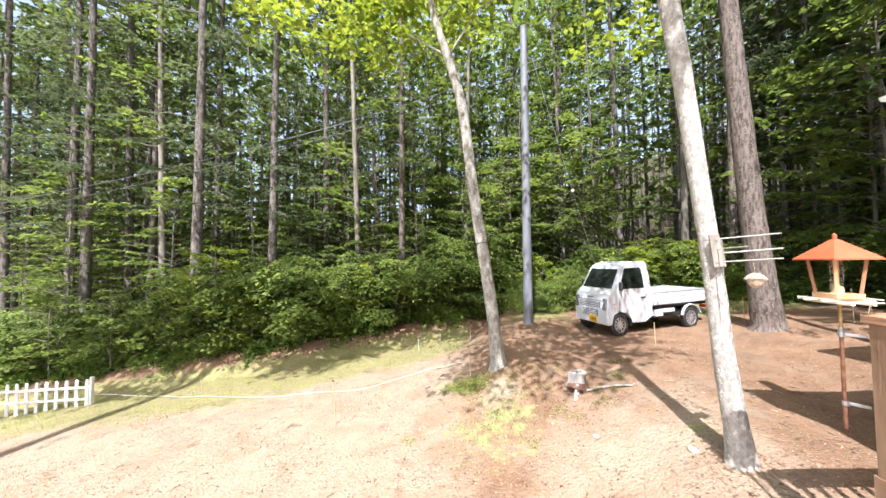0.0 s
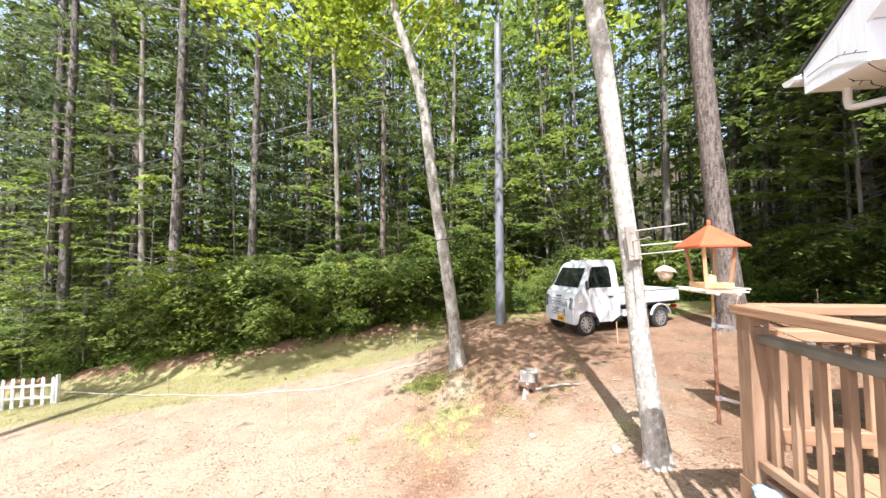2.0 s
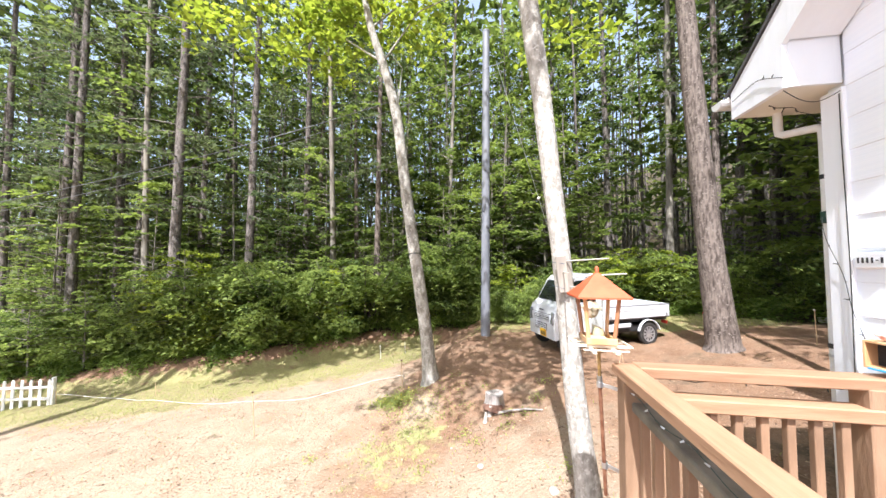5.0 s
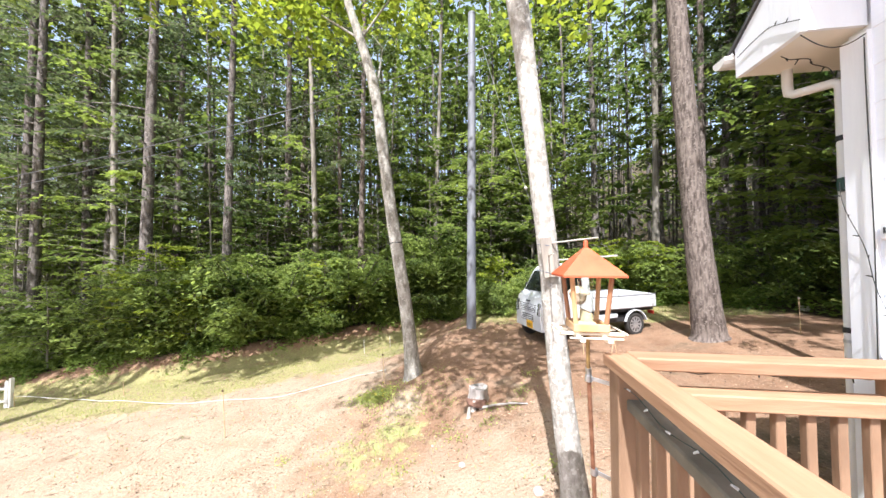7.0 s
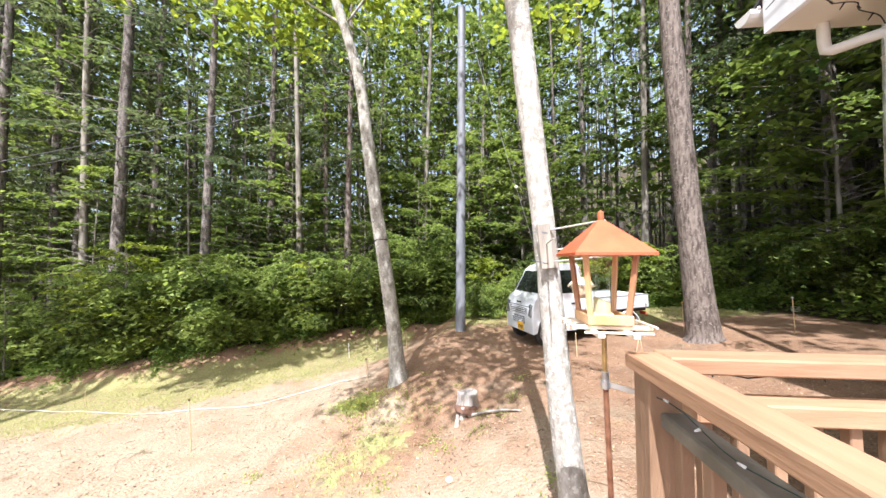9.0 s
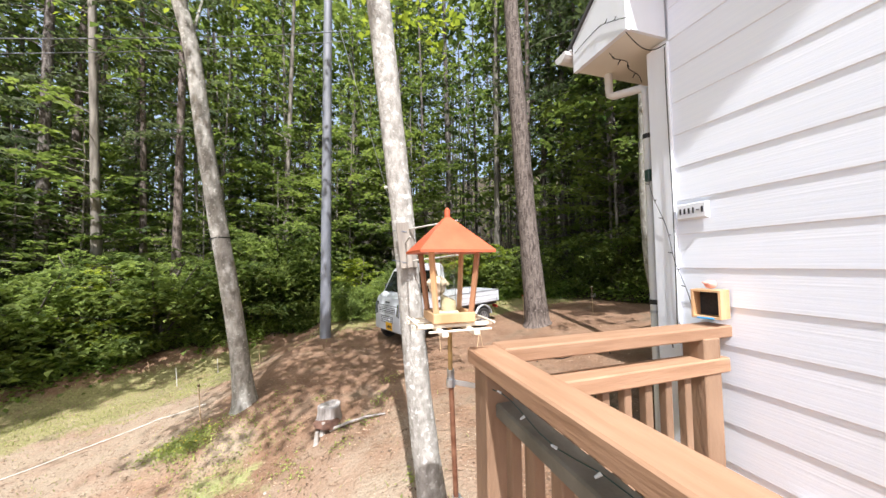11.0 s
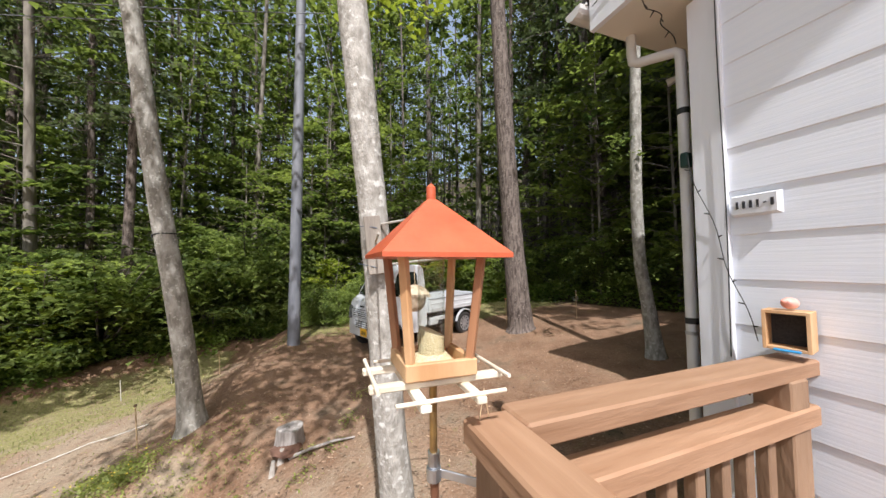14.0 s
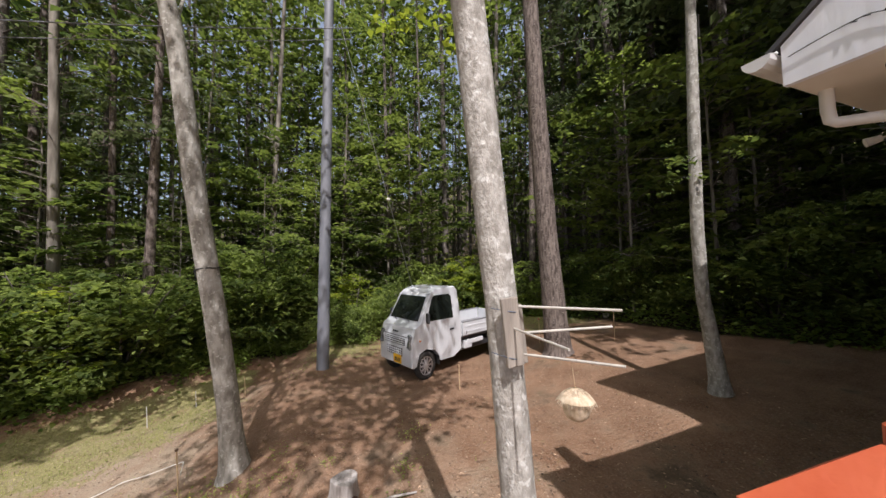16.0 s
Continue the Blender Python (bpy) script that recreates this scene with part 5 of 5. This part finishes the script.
    limb_tree("thin_tree", "thin pale-barked tree beside the house",
              [(x0 + 0.20, y0 - 0.02, zh - 0.1), (x0 + 0.08, y0, 2.1), (x0 - 0.04, y0, 2.6), (x0 - 0.08, y0, 3.5), (x0 - 0.02, y0, 5.2), (x0 + 0.05, y0, 7.0), (x0 + 0.1, y0, 11)],
              [0.11, 0.088, 0.078, 0.074, 0.07, 0.06, 0.03], BARK_GREY,
              [], LEAF_WOODS, [(x0 - 0.30, y0 - 0.05, 4.30, 0.24), (x0 - 0.55, y0, 4.24, 0.2)], 60, 0.05, 12, 16)


def build_pole():
    z = gz(1.875, 8.96)
    p = thing("utility_pole", "slim grey steel utility pole with thin stay wire", "pole")
    add("shaft", tube("shaft", [(1.872, 8.96, z - 0.2), (1.878, 8.96, 3), (1.885, 8.96, 6), (1.892, 8.96, 9.2)], [0.125, 0.115, 0.105, 0.095], 18), STEEL_POLE, p)
    part("cap", rod((1.892, 8.96, 9.2), (1.892, 8.96, 9.24), 0.10, segs=18), STEEL_POLE, p)
    w = thing("stay_wire", "thin stay wire with a small white ball on it", "wire")
    a, b = Vector((2.15, 9.3, 8.6)), Vector((4.05, 10.3, 2.6))
    pts = [a.lerp(b, s) for s in np.linspace(0, 1, 8)]
    add("strand", tube("strand", pts, [0.008] * 8, 5), STEEL, w)
    bm = bmesh.new()
    bmesh.ops.create_uvsphere(bm, u_segments=12, v_segments=8, radius=0.05)
    part("ball", bm, TAPE, w, m=Matrix.Translation(a.lerp(b, 0.64)), smooth=True)
    c = thing("overhead_cable", "thin overhead cables crossing in front of the wood", "cable")
    for dz, k in ((0, 0), (-0.35, 1)):
        s = np.linspace(0, 1, 30)
        pts = np.stack([-17.07 + 19.44 * s, 5.41 + 3.24 * s, 3.18 + dz * 0.7 + 4.14 * s - 1.15 * s * (1 - s) + 0.8 * s ** 3], -1)
        add("strand", tube("strand", pts, [0.010 if k == 0 else 0.007] * 30, 5), STEEL_POLE, c)


def build_shrubs():
    rng = np.random.default_rng(21)
    spots = []
    for x in np.arange(-18, 6.0, 0.95):
        y = float(edge_line(x))
        big = -10 < x < 1.6
        spots.append((x + rng.normal(0, 0.2), y + 0.85 + rng.normal(0, 0.15), (rng.uniform(2.2, 3.1) if big else rng.uniform(1.5, 2.3)) * (0.7 if x > 1.4 else 1)))
        if big and rng.uniform() < 0.8:
            spots.append((x + rng.normal(0, 0.4), y + 2.4 + rng.normal(0, 0.3), rng.uniform(2.4, 3.4)))
    spots += [(7.6, 12.0, 2.0), (8.8, 11.0, 1.7), (9.7, 9.9, 1.8), (10.0, 8.6, 2.0), (10.3, 7.2, 2.0), (10.5, 5.8, 2.2), (10.9, 4.4, 2.2), (11.4, 3.0, 2.2), (11.2, 9.4, 2.4), (11.8, 7.6, 2.4), (12.0, 5.9, 2.3), (5.2, 13.4, 2.2), (6.4, 13.2, 2.3), (2.0, 11.45, 1.1), (2.5, 11.2, 1.0), (3.0, 11.3, 1.2), (3.6, 11.6, 1.4), (4.6, 12.6, 1.9), (5.6, 12.3, 2.0)]
    kinds = []
    for k in range(6):
        t = thing("shrub", "bushy green shrub with layered broad leaves", "shrub", pose(0, 0, -200), "shrubs along the clearing")
        r2 = np.random.default_rng(300 + k)
        stems, sprays = [], []
        for j in range(11):
            a, rr, h = r2.uniform(0, 6.3), r2.uniform(0.25, 0.72), r2.uniform(0.45, 1.0)
            s = np.linspace(0, 1, 6)
            pts = np.stack([math.cos(a) * rr * s, math.sin(a) * rr * s, h * (1.25 * s - 0.25 * s ** 3) - 0.03], -1)
            stems.append(tube_arrays(pts, 0.010 * (1 - 0.7 * s), 4))
            for q in (0.5, 0.75, 1.0):
                w = r2.uniform(0.14, 0.27)
                m = int(112 * (w / 0.18) ** 1.6)
                u = r2.normal(size=(m, 2)) * w * 0.62
                lift = h * (1.25 * q - 0.25 * q ** 3) + r2.normal(0, 0.009, m) - 0.45 * (u ** 2).sum(1) / w
                b = a + r2.normal(0, 0.35)
                sprays.append(np.stack([math.cos(b) * rr * q + u[:, 0], math.sin(b) * rr * q + u[:, 1], lift], -1))
        for j in range(10):
            a, rr = r2.uniform(0, 6.3), r2.uniform(0.3, 0.7)
            u = r2.normal(size=(80, 3)) * np.array([0.10, 0.10, 0.03])
            sprays.append(u + np.array([math.cos(a) * rr, math.sin(a) * rr, r2.uniform(0.05, 0.3)]))
        tagged(add("branchwork", mesh_from("branchwork", *joined(stems)), BARK_DARK, t), kind="stuff")
        add("foliage", mesh_from("foliage", *leaf_arrays(np.concatenate(sprays), 0.034, r2, 0.72, 1.6, 0.4)), LEAF, t)
        kinds.append(t)
    for x, y, h in spots:
        w = h * rng.uniform(0.85, 1.1)
        copy_thing(kinds[int(rng.integers(6))], Matrix.LocRotScale((x, y, gz(x, y)), Euler((0, 0, rng.uniform(0, 6.3))), (w, w, h)))
    for t in kinds:
        for o in (*t.children_recursive, t):
            bpy.data.objects.remove(o)
    # bright young maples standing out in front of the shrubs
    for k, (x, y, h) in enumerate(((-8.0, 9.45, 3.5), (-11.2, 8.9, 2.6), (-3.3, 11.2, 2.5), (-5.6, 10.3, 2.3), (-0.6, 12.6, 2.6), (-9.8, 9.4, 2.4), (-13.4, 8.8, 3.2), (-6.9, 9.7, 2.3), (2.7, 12.2, 1.9), (6.3, 12.2, 2.2), (7.5, 11.7, 1.9))):
        t = thing("maple_sapling", "young tree with level tiers of green leaves, some lightened as if sunlit", "sapling", pose(x, y, gz(x, y)), "saplings along the clearing")
        stem = trunk_points(h, (0.04, -0.05), 0.02, 500 + k, 8)
        add("trunk", tube("trunk", stem, flare(8, 0.028), 7), BARK_PALE, t)
        (bv, bf), (lv, lf) = crown_layers(520 + k, 0.35, h, 0.42 * h, int(16 * h), 34, 0.088)
        tagged(add("branchwork", mesh_from("branchwork", bv, bf), BARK_PALE, t), kind="stuff")
        # saplings 8 to 10 take lighter leaves to imitate sunlit shrubs by the truck
        tagged(add("crown", mesh_from("crown", lv, lf), LEAF_LIGHT if k in (0, 2, 7, 8, 9, 10) else LEAF, t), kind="stuff")
    # low creeping cover at the foot of the shrubs
    n = 44000
    x = rng.uniform(-18, 15, n)
    y = edge_line(x) + rng.normal(0.02, 0.24, n) + 0.18 * np.sin(2.3 * x) + 0.15 * np.sin(5.1 * x)
    z = height(x, y) + rng.uniform(0.02, 0.5, n) * np.clip((y - edge_line(x) + 0.8), 0.15, 1)
    tagged(add("ground_cover", mesh_from("ground_cover", *leaf_arrays(np.stack([x, y, z], -1), 0.066, rng, 0.6, 1.4)), IVY), "creeping green leaves along the edge of the shrubs", "ground cover", kind="stuff")
    n = 30000
    x = rng.uniform(-20, 26, n)
    y = edge_line(np.clip(x, -15, 13)) + rng.uniform(0.8, 14, n)
    z = height(x, y) + 0.1 + 1.1 * rng.uniform(0, 1, n) ** 2 * (1 + np.sin(1.1 * x) * np.sin(0.9 * y))
    tagged(add("undergrowth", mesh_from("undergrowth", *leaf_arrays(np.stack([x, y, z], -1), 0.15, rng, 0.6, 1.5)), LEAF_WOODS), "low green undergrowth on the forest floor", "undergrowth", kind="stuff")


build_forest()
build_near_trees()
build_pole()
build_shrubs()


# ---- things in the clearing ----
def build_perch_board():
    o = Vector((2.728, 3.07, 2.742))
    b = thing("perch_board", "silvered wooden board with perch dowels tied to the leaning trunk", "board", Matrix.Translation(o))
    lean = Matrix.Rotation(radians(-6), 4, "Y")
    part("plank", box(0.078, 0.020, 0.285, (-0.018, 0, 0), 0.003, turn=lean), WOOD_GREY, b)
    part("batten", box(0.030, 0.018, 0.25, (0.040, 0.022, -0.015), 0.003, turn=lean), WOOD_GREY, b)
    for p, q, r in (((2.736, 3.085, 2.845), (2.944, 2.739, 2.859), 0.0052), ((2.718, 3.080, 2.757), (2.673, 2.69, 2.762), 0.0046), ((2.793, 3.12, 2.723), (3.133, 2.958, 2.754), 0.0056), ((2.754, 3.085, 2.645), (2.941, 2.731, 2.671), 0.0052)):
        part("dowel", rod(Vector(p) - o, Vector(q) - o, r, r * 0.95, 8), WOOD_DOWEL, b, "pale weathered perch dowel")
    for z, k in ((0.085, 0.03), (-0.10, 0.045)):
        s = np.linspace(0, 1, 9)
        pts = np.stack([-0.085 + 0.09 * s, -0.005 - 0.012 * np.sin(3.1 * s) + 0.06 * (1 - s) ** 3, z + 0.01 - k * 0.5 * s], -1)
        add("blue_cord", tube("blue_cord", pts, [0.0018] * 9, 5), CORD, b, "faded blue binding cord")
    n = thing("straw_nest", "shaggy straw dome over a woven bowl hanging from a dowel", "nest", pose(2.865, 2.885, 2.507) @ Matrix.Scale(0.88, 4))
    rng = np.random.default_rng(9)
    pieces = []
    for _ in range(520):
        a, f = rng.uniform(0, 6.3), math.sqrt(rng.uniform(0.02, 1))
        d = np.array([math.cos(a), math.sin(a), 0])
        q = np.array([0, 0, 0.058 - 0.040 * f ** 2])
        c0, c1 = d * 0.066 * f + q, d * (0.066 * f + rng.uniform(0.01, 0.022)) + q + np.array([0, 0, -0.014 - 0.012 * f])
        pieces.append(tube_arrays([c0, (c0 + c1) / 2 + np.array([0, 0, 0.003]), c1], [0.0014, 0.0016, 0.0008], 4))
    core = bmesh.new()
    for h0, h1, r0, r1 in ((0.012, 0.034, 0.074, 0.056), (0.034, 0.054, 0.056, 0.014)):
        bmesh.ops.create_cone(core, cap_ends=True, segments=18, radius1=r0, radius2=r1, depth=h1 - h0, matrix=Matrix.Translation((0, 0, (h0 + h1) / 2)))
    part("thatch", core, NEST, n, "straw dome")
    add("straw", mesh_from("straw", *joined(pieces)), NEST, n)
    bowl = bmesh.new()
    bmesh.ops.create_uvsphere(bowl, u_segments=18, v_segments=12, radius=0.06)
    for v in bowl.verts:
        v.co.z = v.co.z * 1.05 - 0.012
        v.co += v.co * 0.05 * math.sin(60 * v.co.z)
    part("bowl", bowl, NEST, n, "woven straw bowl", smooth=True)
    part("cord", rod((0, 0, 0.05), (0.0, 0.02, 0.155), 0.0012, segs=5), STAKE, n)


def build_stump():
    z = gz(2.15, 5.33)
    s = thing("tree_stump", "weathered grey cut stump with reddish rotten foot", "stump", pose(2.15, 5.36, z + 0.05))
    rng = np.random.default_rng(2)
    bm = bmesh.new()
    rings = []
    for h, r in ((-0.05, 0.17), (0.02, 0.145), (0.08, 0.135), (0.17, 0.13), (0.175, 0.12), (0.17, 0.0)):
        rings.append([bm.verts.new((r * math.cos(a) * (1 + 0.08 * math.sin(3 * a)), r * math.sin(a), h + 0.012 * math.sin(2 * a))) for a in np.linspace(0, 6.283, 18, endpoint=False)])
    for p, q in zip(rings, rings[1:]):
        for i in range(18):
            bm.faces.new((p[i], p[(i + 1) % 18], q[(i + 1) % 18], q[i]))
    part("trunk_piece", bm, STUMP, s)
    bm = bmesh.new()
    bmesh.ops.create_icosphere(bm, subdivisions=3, radius=0.16)
    for v in bm.verts:
        v.co *= 1 + 0.3 * noise.noise(v.co * 9)
        v.co.z *= 0.3
    part("rotten_wood", bm, ROT, s, "reddish crumbling wood", m=pose(0.0, -0.10, 0.0))
    l = thing("fallen_branch", "thin broken branch lying on the soil", "branch")
    pts = [(x, y, gz(x, y) + h) for x, y, h in ((2.17, 5.14, 0.02), (2.36, 5.07, 0.045), (2.58, 5.00, 0.045), (2.79, 4.94, 0.02))]
    add("stem", tube("stem", pts, [0.018, 0.016, 0.013, 0.008], 8, 0.1), STUMP, l)
    for p, r in (((2.09, 5.16, 0), 0.06), ((2.03, 5.02, 0), 0.05)):
        w = thing("bleached_root", "bleached pale root stub in the soil", "root", pose(p[0], p[1], gz(p[0], p[1])))
        part("stub", rod((0, 0, -0.04), (0.01, 0.02, 0.13), r * 0.7, r * 0.35, 9), STONE, w)
    for x, y, r in ((2.02, 4.13, 0.04), (2.70, 3.46, 0.05), (1.62, 4.62, 0.02)):
        st = thing("stone", "small pale stone half sunk in the soil", "stone", pose(x, y, gz(x, y)), "stones on the slope")
        bm = bmesh.new()
        bmesh.ops.create_icosphere(bm, subdivisions=3, radius=r)
        for v in bm.verts:
            v.co *= 1 + 0.3 * noise.noise(v.co * 14 + Vector((x * 7, y, 0)))
            v.co.z *= 0.45
        part("rock", bm, STONE, st, smooth=True)


def build_stakes():
    tops = {}
    for name, x, y, h, mt in (("a", -0.75, 10.5, 0.35, TAPE), ("b", -1.85, 5.35, 0.74, STAKE), ("e", -6.5, 7.45, 0.35, STAKE), ("c", 6.46, 8.04, 0.55, STAKE), ("d", 7.75, 7.2, 0.62, STAKE), ("f", -1.35, 9.9, 0.42, TAPE), ("g", 0.42, 6.42, 0.62, STAKE), ("h", 0.25, 10.2, 0.45, STAKE), ("t", 3.98, 6.75, 0.42, STAKE), ("r", -9.35, 7.2, 0.35, STAKE)):
        z = gz(x, y)
        s = thing("garden_stake", "thin wooden stake with a small cap pushed into the ground", "stake", pose(x, y, z, 2, -3, 0), "stakes round the clearing")
        part("shaft", rod((0, 0, -0.1), (0, 0, h), 0.008, 0.007, 7), mt, s)
        if name in "bcgd":
            bm = bmesh.new()
            bmesh.ops.create_uvsphere(bm, u_segments=10, v_segments=6, radius=0.018)
            part("cap", bm, REDPLASTIC if name == "c" else DARKWOOD if name in "bg" else TAPE, s, m=pose(0, 0, h))
    r = thing("boundary_rope", "sagging white rope along the edge of the lawn", "rope")
    line = [(-9.40, 7.2, 0.25), (-7.7, 7.3, 0.02), (-5.8, 6.95, 0.01), (-3.75, 6.66, 0.01), (-2.0, 6.94, 0.01), (-0.6, 7.6, 0.02), (0.12, 7.30, 0.06), (0.42, 6.43, 0.30)]
    s, q = np.linspace(0, 1, 60), np.linspace(0, 1, len(line))
    X, Y, H = (np.interp(s, q, [p[i] for p in line]) for i in range(3))
    pts = np.stack([X, Y + 0.06 * np.sin(9 * s) + 0.03 * np.sin(31 * s), height(X, Y) + H + 0.012], -1)
    add("strand", tube("strand", pts, [0.0062] * 60, 6), TAPE, r)
    b = thing("white_tub", "small white tub lying on the grass", "tub", pose(9.2, 8.8, gz(9.2, 8.8)))
    part("body", rod((0, 0, -0.01), (0, 0, 0.10), 0.07, 0.085, 18), TAPE, b)


def build_fence():
    f = thing("picket_fence", "low white wooden picket fence panel", "fence")
    me = bmesh.new()
    prof = [(-0.04, -0.35), (0.04, -0.35), (0.04, 0.50), (0.02, 0.55), (-0.02, 0.55), (-0.04, 0.50)]
    a = [me.verts.new((x, -0.009, z)) for x, z in prof]
    b = [me.verts.new((x, 0.009, z)) for x, z in prof]
    for i in range(6):
        k = (i + 1) % 6
        me.faces.new((a[i], a[k], b[k], b[i]))
    me.faces.new(a[::-1])
    me.faces.new(b)
    pk = finish(me, "picket")
    x0, y0, x1, y1 = -9.55, 7.22, -13.2, 7.1
    za, zb = gz(x0, y0) + 0.12, gz(x0, y0) + 0.12 - 0.55 * (gz(x0, y0) - gz(x1, y1))

    def line(s):
        return za + (zb - za) * s

    for k in range(13):
        s = (k + 0.15) / 12.15
        x, y = x0 + (x1 - x0) * s, y0 + (y1 - y0) * s
        add("picket", pk, PICKET, f, m=pose(x, y - 0.03, line(s)) @ Matrix.Diagonal((1.3, 1, 1, 1)))
    for h in (0.06, 0.36):
        p, q = Vector((x0 + 0.05, y0 - 0.056, za + h)), Vector((x1, y1 - 0.056, zb + h))
        d = q - p
        part("rail", box(d.length, 0.03, 0.06, (p + q) / 2, 0.003, turn=d.to_track_quat("X", "Z").to_matrix().to_4x4()), PICKET, f)
    part("end_post", box(0.07, 0.07, 0.86, (x0 + 0.085, y0 - 0.02, gz(x0, y0) + 0.30), 0.006), PICKET, f)


def build_litter():
    rng = np.random.default_rng(77)
    n = 52000
    x, y = rng.uniform(-10, 7.5, n), 2.2 + 8.5 * rng.uniform(0, 1, n) ** 1.6
    clump = np.sin(3.1 * x + 1.7 * y) * np.sin(2.3 * y - 1.9 * x) + 0.6 * np.sin(7.3 * x) * np.sin(6.1 * y) + rng.normal(0, 0.5, n)
    x, y = x[clump > -0.25], y[clump > -0.25]
    c = np.stack([x, y, height(x, y) + 0.005], -1)
    flat_leaves = leaf_arrays(c, 0.0165, rng, 0.8, 2.0)
    pieces = [flat_leaves]
    for _ in range(1100):
        x, y, a, l = rng.uniform(-6, 5), 2.3 + 6 * rng.uniform() ** 1.5, rng.uniform(0, 6.3), rng.uniform(0.02, 0.07)
        dx, dy = math.cos(a) * l, math.sin(a) * l
        z = gz(x, y) + 0.006
        pieces.append(tube_arrays([(x - dx, y - dy, z), (x + rng.normal(0, 0.008), y + rng.normal(0, 0.008), z + 0.006), (x + dx, y + dy, gz(x + dx, y + dy) + 0.004)], [0.0025, 0.003, 0.002], 4))
    v, f = joined(pieces)
    tagged(add("leaf_litter", mesh_from("leaf_litter", v, f), LITTER), "scattered dry leaves and twigs on the soil", "leaf litter", kind="stuff")
    n = 60000
    x, y = rng.uniform(-9, 4.5, n), 2.2 + 7.5 * rng.uniform(0, 1, n) ** 1.5
    keep = rng.uniform(0, 1, n) < np.clip(masks(x, y)[0] * 1.1, 0.05, 1) * (0.55 + 0.45 * np.sin(4.3 * x + 2.1 * y) * np.sin(3.1 * y - 2.7 * x))
    x, y = x[keep], y[keep]
    tagged(add("straw_bits", mesh_from("straw_bits", *leaf_arrays(np.stack([x, y, height(x, y) + 0.006], -1), 0.0052, rng, 0.8, 5.0)), STRAW_BIT), "pale bits of dry straw strewn on the soil", "straw", kind="stuff")
    n = 150000
    x, y = rng.uniform(-11, 9, n), rng.uniform(2.4, 12.5, n)
    st, tu, mo, wo = masks(x, y)
    keep = rng.uniform(0, 1, n) < np.clip(tu * 0.9 + mo * 0.9 + 0.06 * st, 0, 1) * (0.7 + 0.3 * np.sin(2.1 * x + 1.3 * y) * np.sin(1.7 * y - 0.6 * x))
    x, y = x[keep], y[keep]
    k = len(x)
    h = rng.uniform(0.02, 0.06, k)
    a = rng.uniform(0, 6.3, k)
    w = 0.004
    base = np.stack([x, y, height(x, y)], -1)
    side = np.stack([np.cos(a) * w, np.sin(a) * w, 0 * a], -1)
    tip = base + np.stack([rng.normal(0, 0.018, k), rng.normal(0, 0.018, k), h], -1)
    v = np.stack([base - side, base + side, tip], 1).reshape(-1, 3)
    tagged(add("grass_blades", mesh_from("grass_blades", v, np.arange(3 * k, dtype=np.int32).reshape(-1, 3)), GRASS), "short sparse grass blades on the lawn", "grass", kind="stuff")
    pieces = []
    for px, py, m, s in ((0.6, 5.6, 60, 0.12), (0.9, 5.25, 60, 0.13), (0.35, 5.9, 50, 0.10), (1.6, 5.95, 24, 0.07), (2.0, 5.95, 20, 0.06), (2.62, 4.98, 26, 0.05), (1.9, 4.6, 24, 0.06), (1.2, 5.5, 50, 0.1), (1.45, 6.4, 20, 0.07), (1.75, 5.5, 16, 0.05), (1.15, 5.9, 60, 0.10), (1.5, 5.5, 40, 0.09), (2.3, 4.75, 30, 0.06), (2.75, 5.35, 40, 0.07), (2.95, 5.9, 34, 0.07), (1.75, 4.9, 30, 0.07), (-0.4, 4.7, 20, 0.05), (0.3, 5.0, 24, 0.06), (2.9, 3.65, 36, 0.07), (0.75, 6.1, 50, 0.1), (2.35, 5.1, 26, 0.06), (1.3, 4.3, 30, 0.07), (0.2, 6.6, 30, 0.08)):
        m = m * 2
        c = np.stack([rng.normal(px, s * 1.3, m), rng.normal(py, s * 1.3, m), np.zeros(m)], -1)
        c[:, 2] = height(c[:, 0], c[:, 1]) + rng.uniform(0.01, 0.6 * s, m)
        pieces.append(leaf_arrays(c, 0.016, rng, 0.55, 2.2))
    flowers = []
    for px, py, m, s in ((0.40, 6.10, 110, 0.14), (0.55, 5.95, 70, 0.10), (0.15, 6.15, 60, 0.10)):
        c = np.stack([rng.normal(px, s * 1.5, m * 6), rng.normal(py, s, m * 6), np.zeros(m * 6)], -1)
        c[:, 2] = height(c[:, 0], c[:, 1]) + rng.uniform(0.01, 0.10, m * 6)
        pieces.append(leaf_arrays(c, 0.020, rng, 0.5, 1.9))
        d = c[: m // 4].copy()
        d[:, 2] += 0.05
        flowers.append(leaf_arrays(d, 0.018, rng, 0.7, 1.0))
    tagged(add("yellow_flowers", mesh_from("yellow_flowers", *joined(flowers)), FLOWER), "tiny yellow flowers among the weeds", "flowers", kind="stuff")
    tagged(add("weed_tufts", mesh_from("weed_tufts", *joined(pieces)), GRASS), "small bright green weeds in the soil", "weeds", kind="stuff")


build_perch_board()
build_stump()
build_stakes()
build_fence()
build_litter()
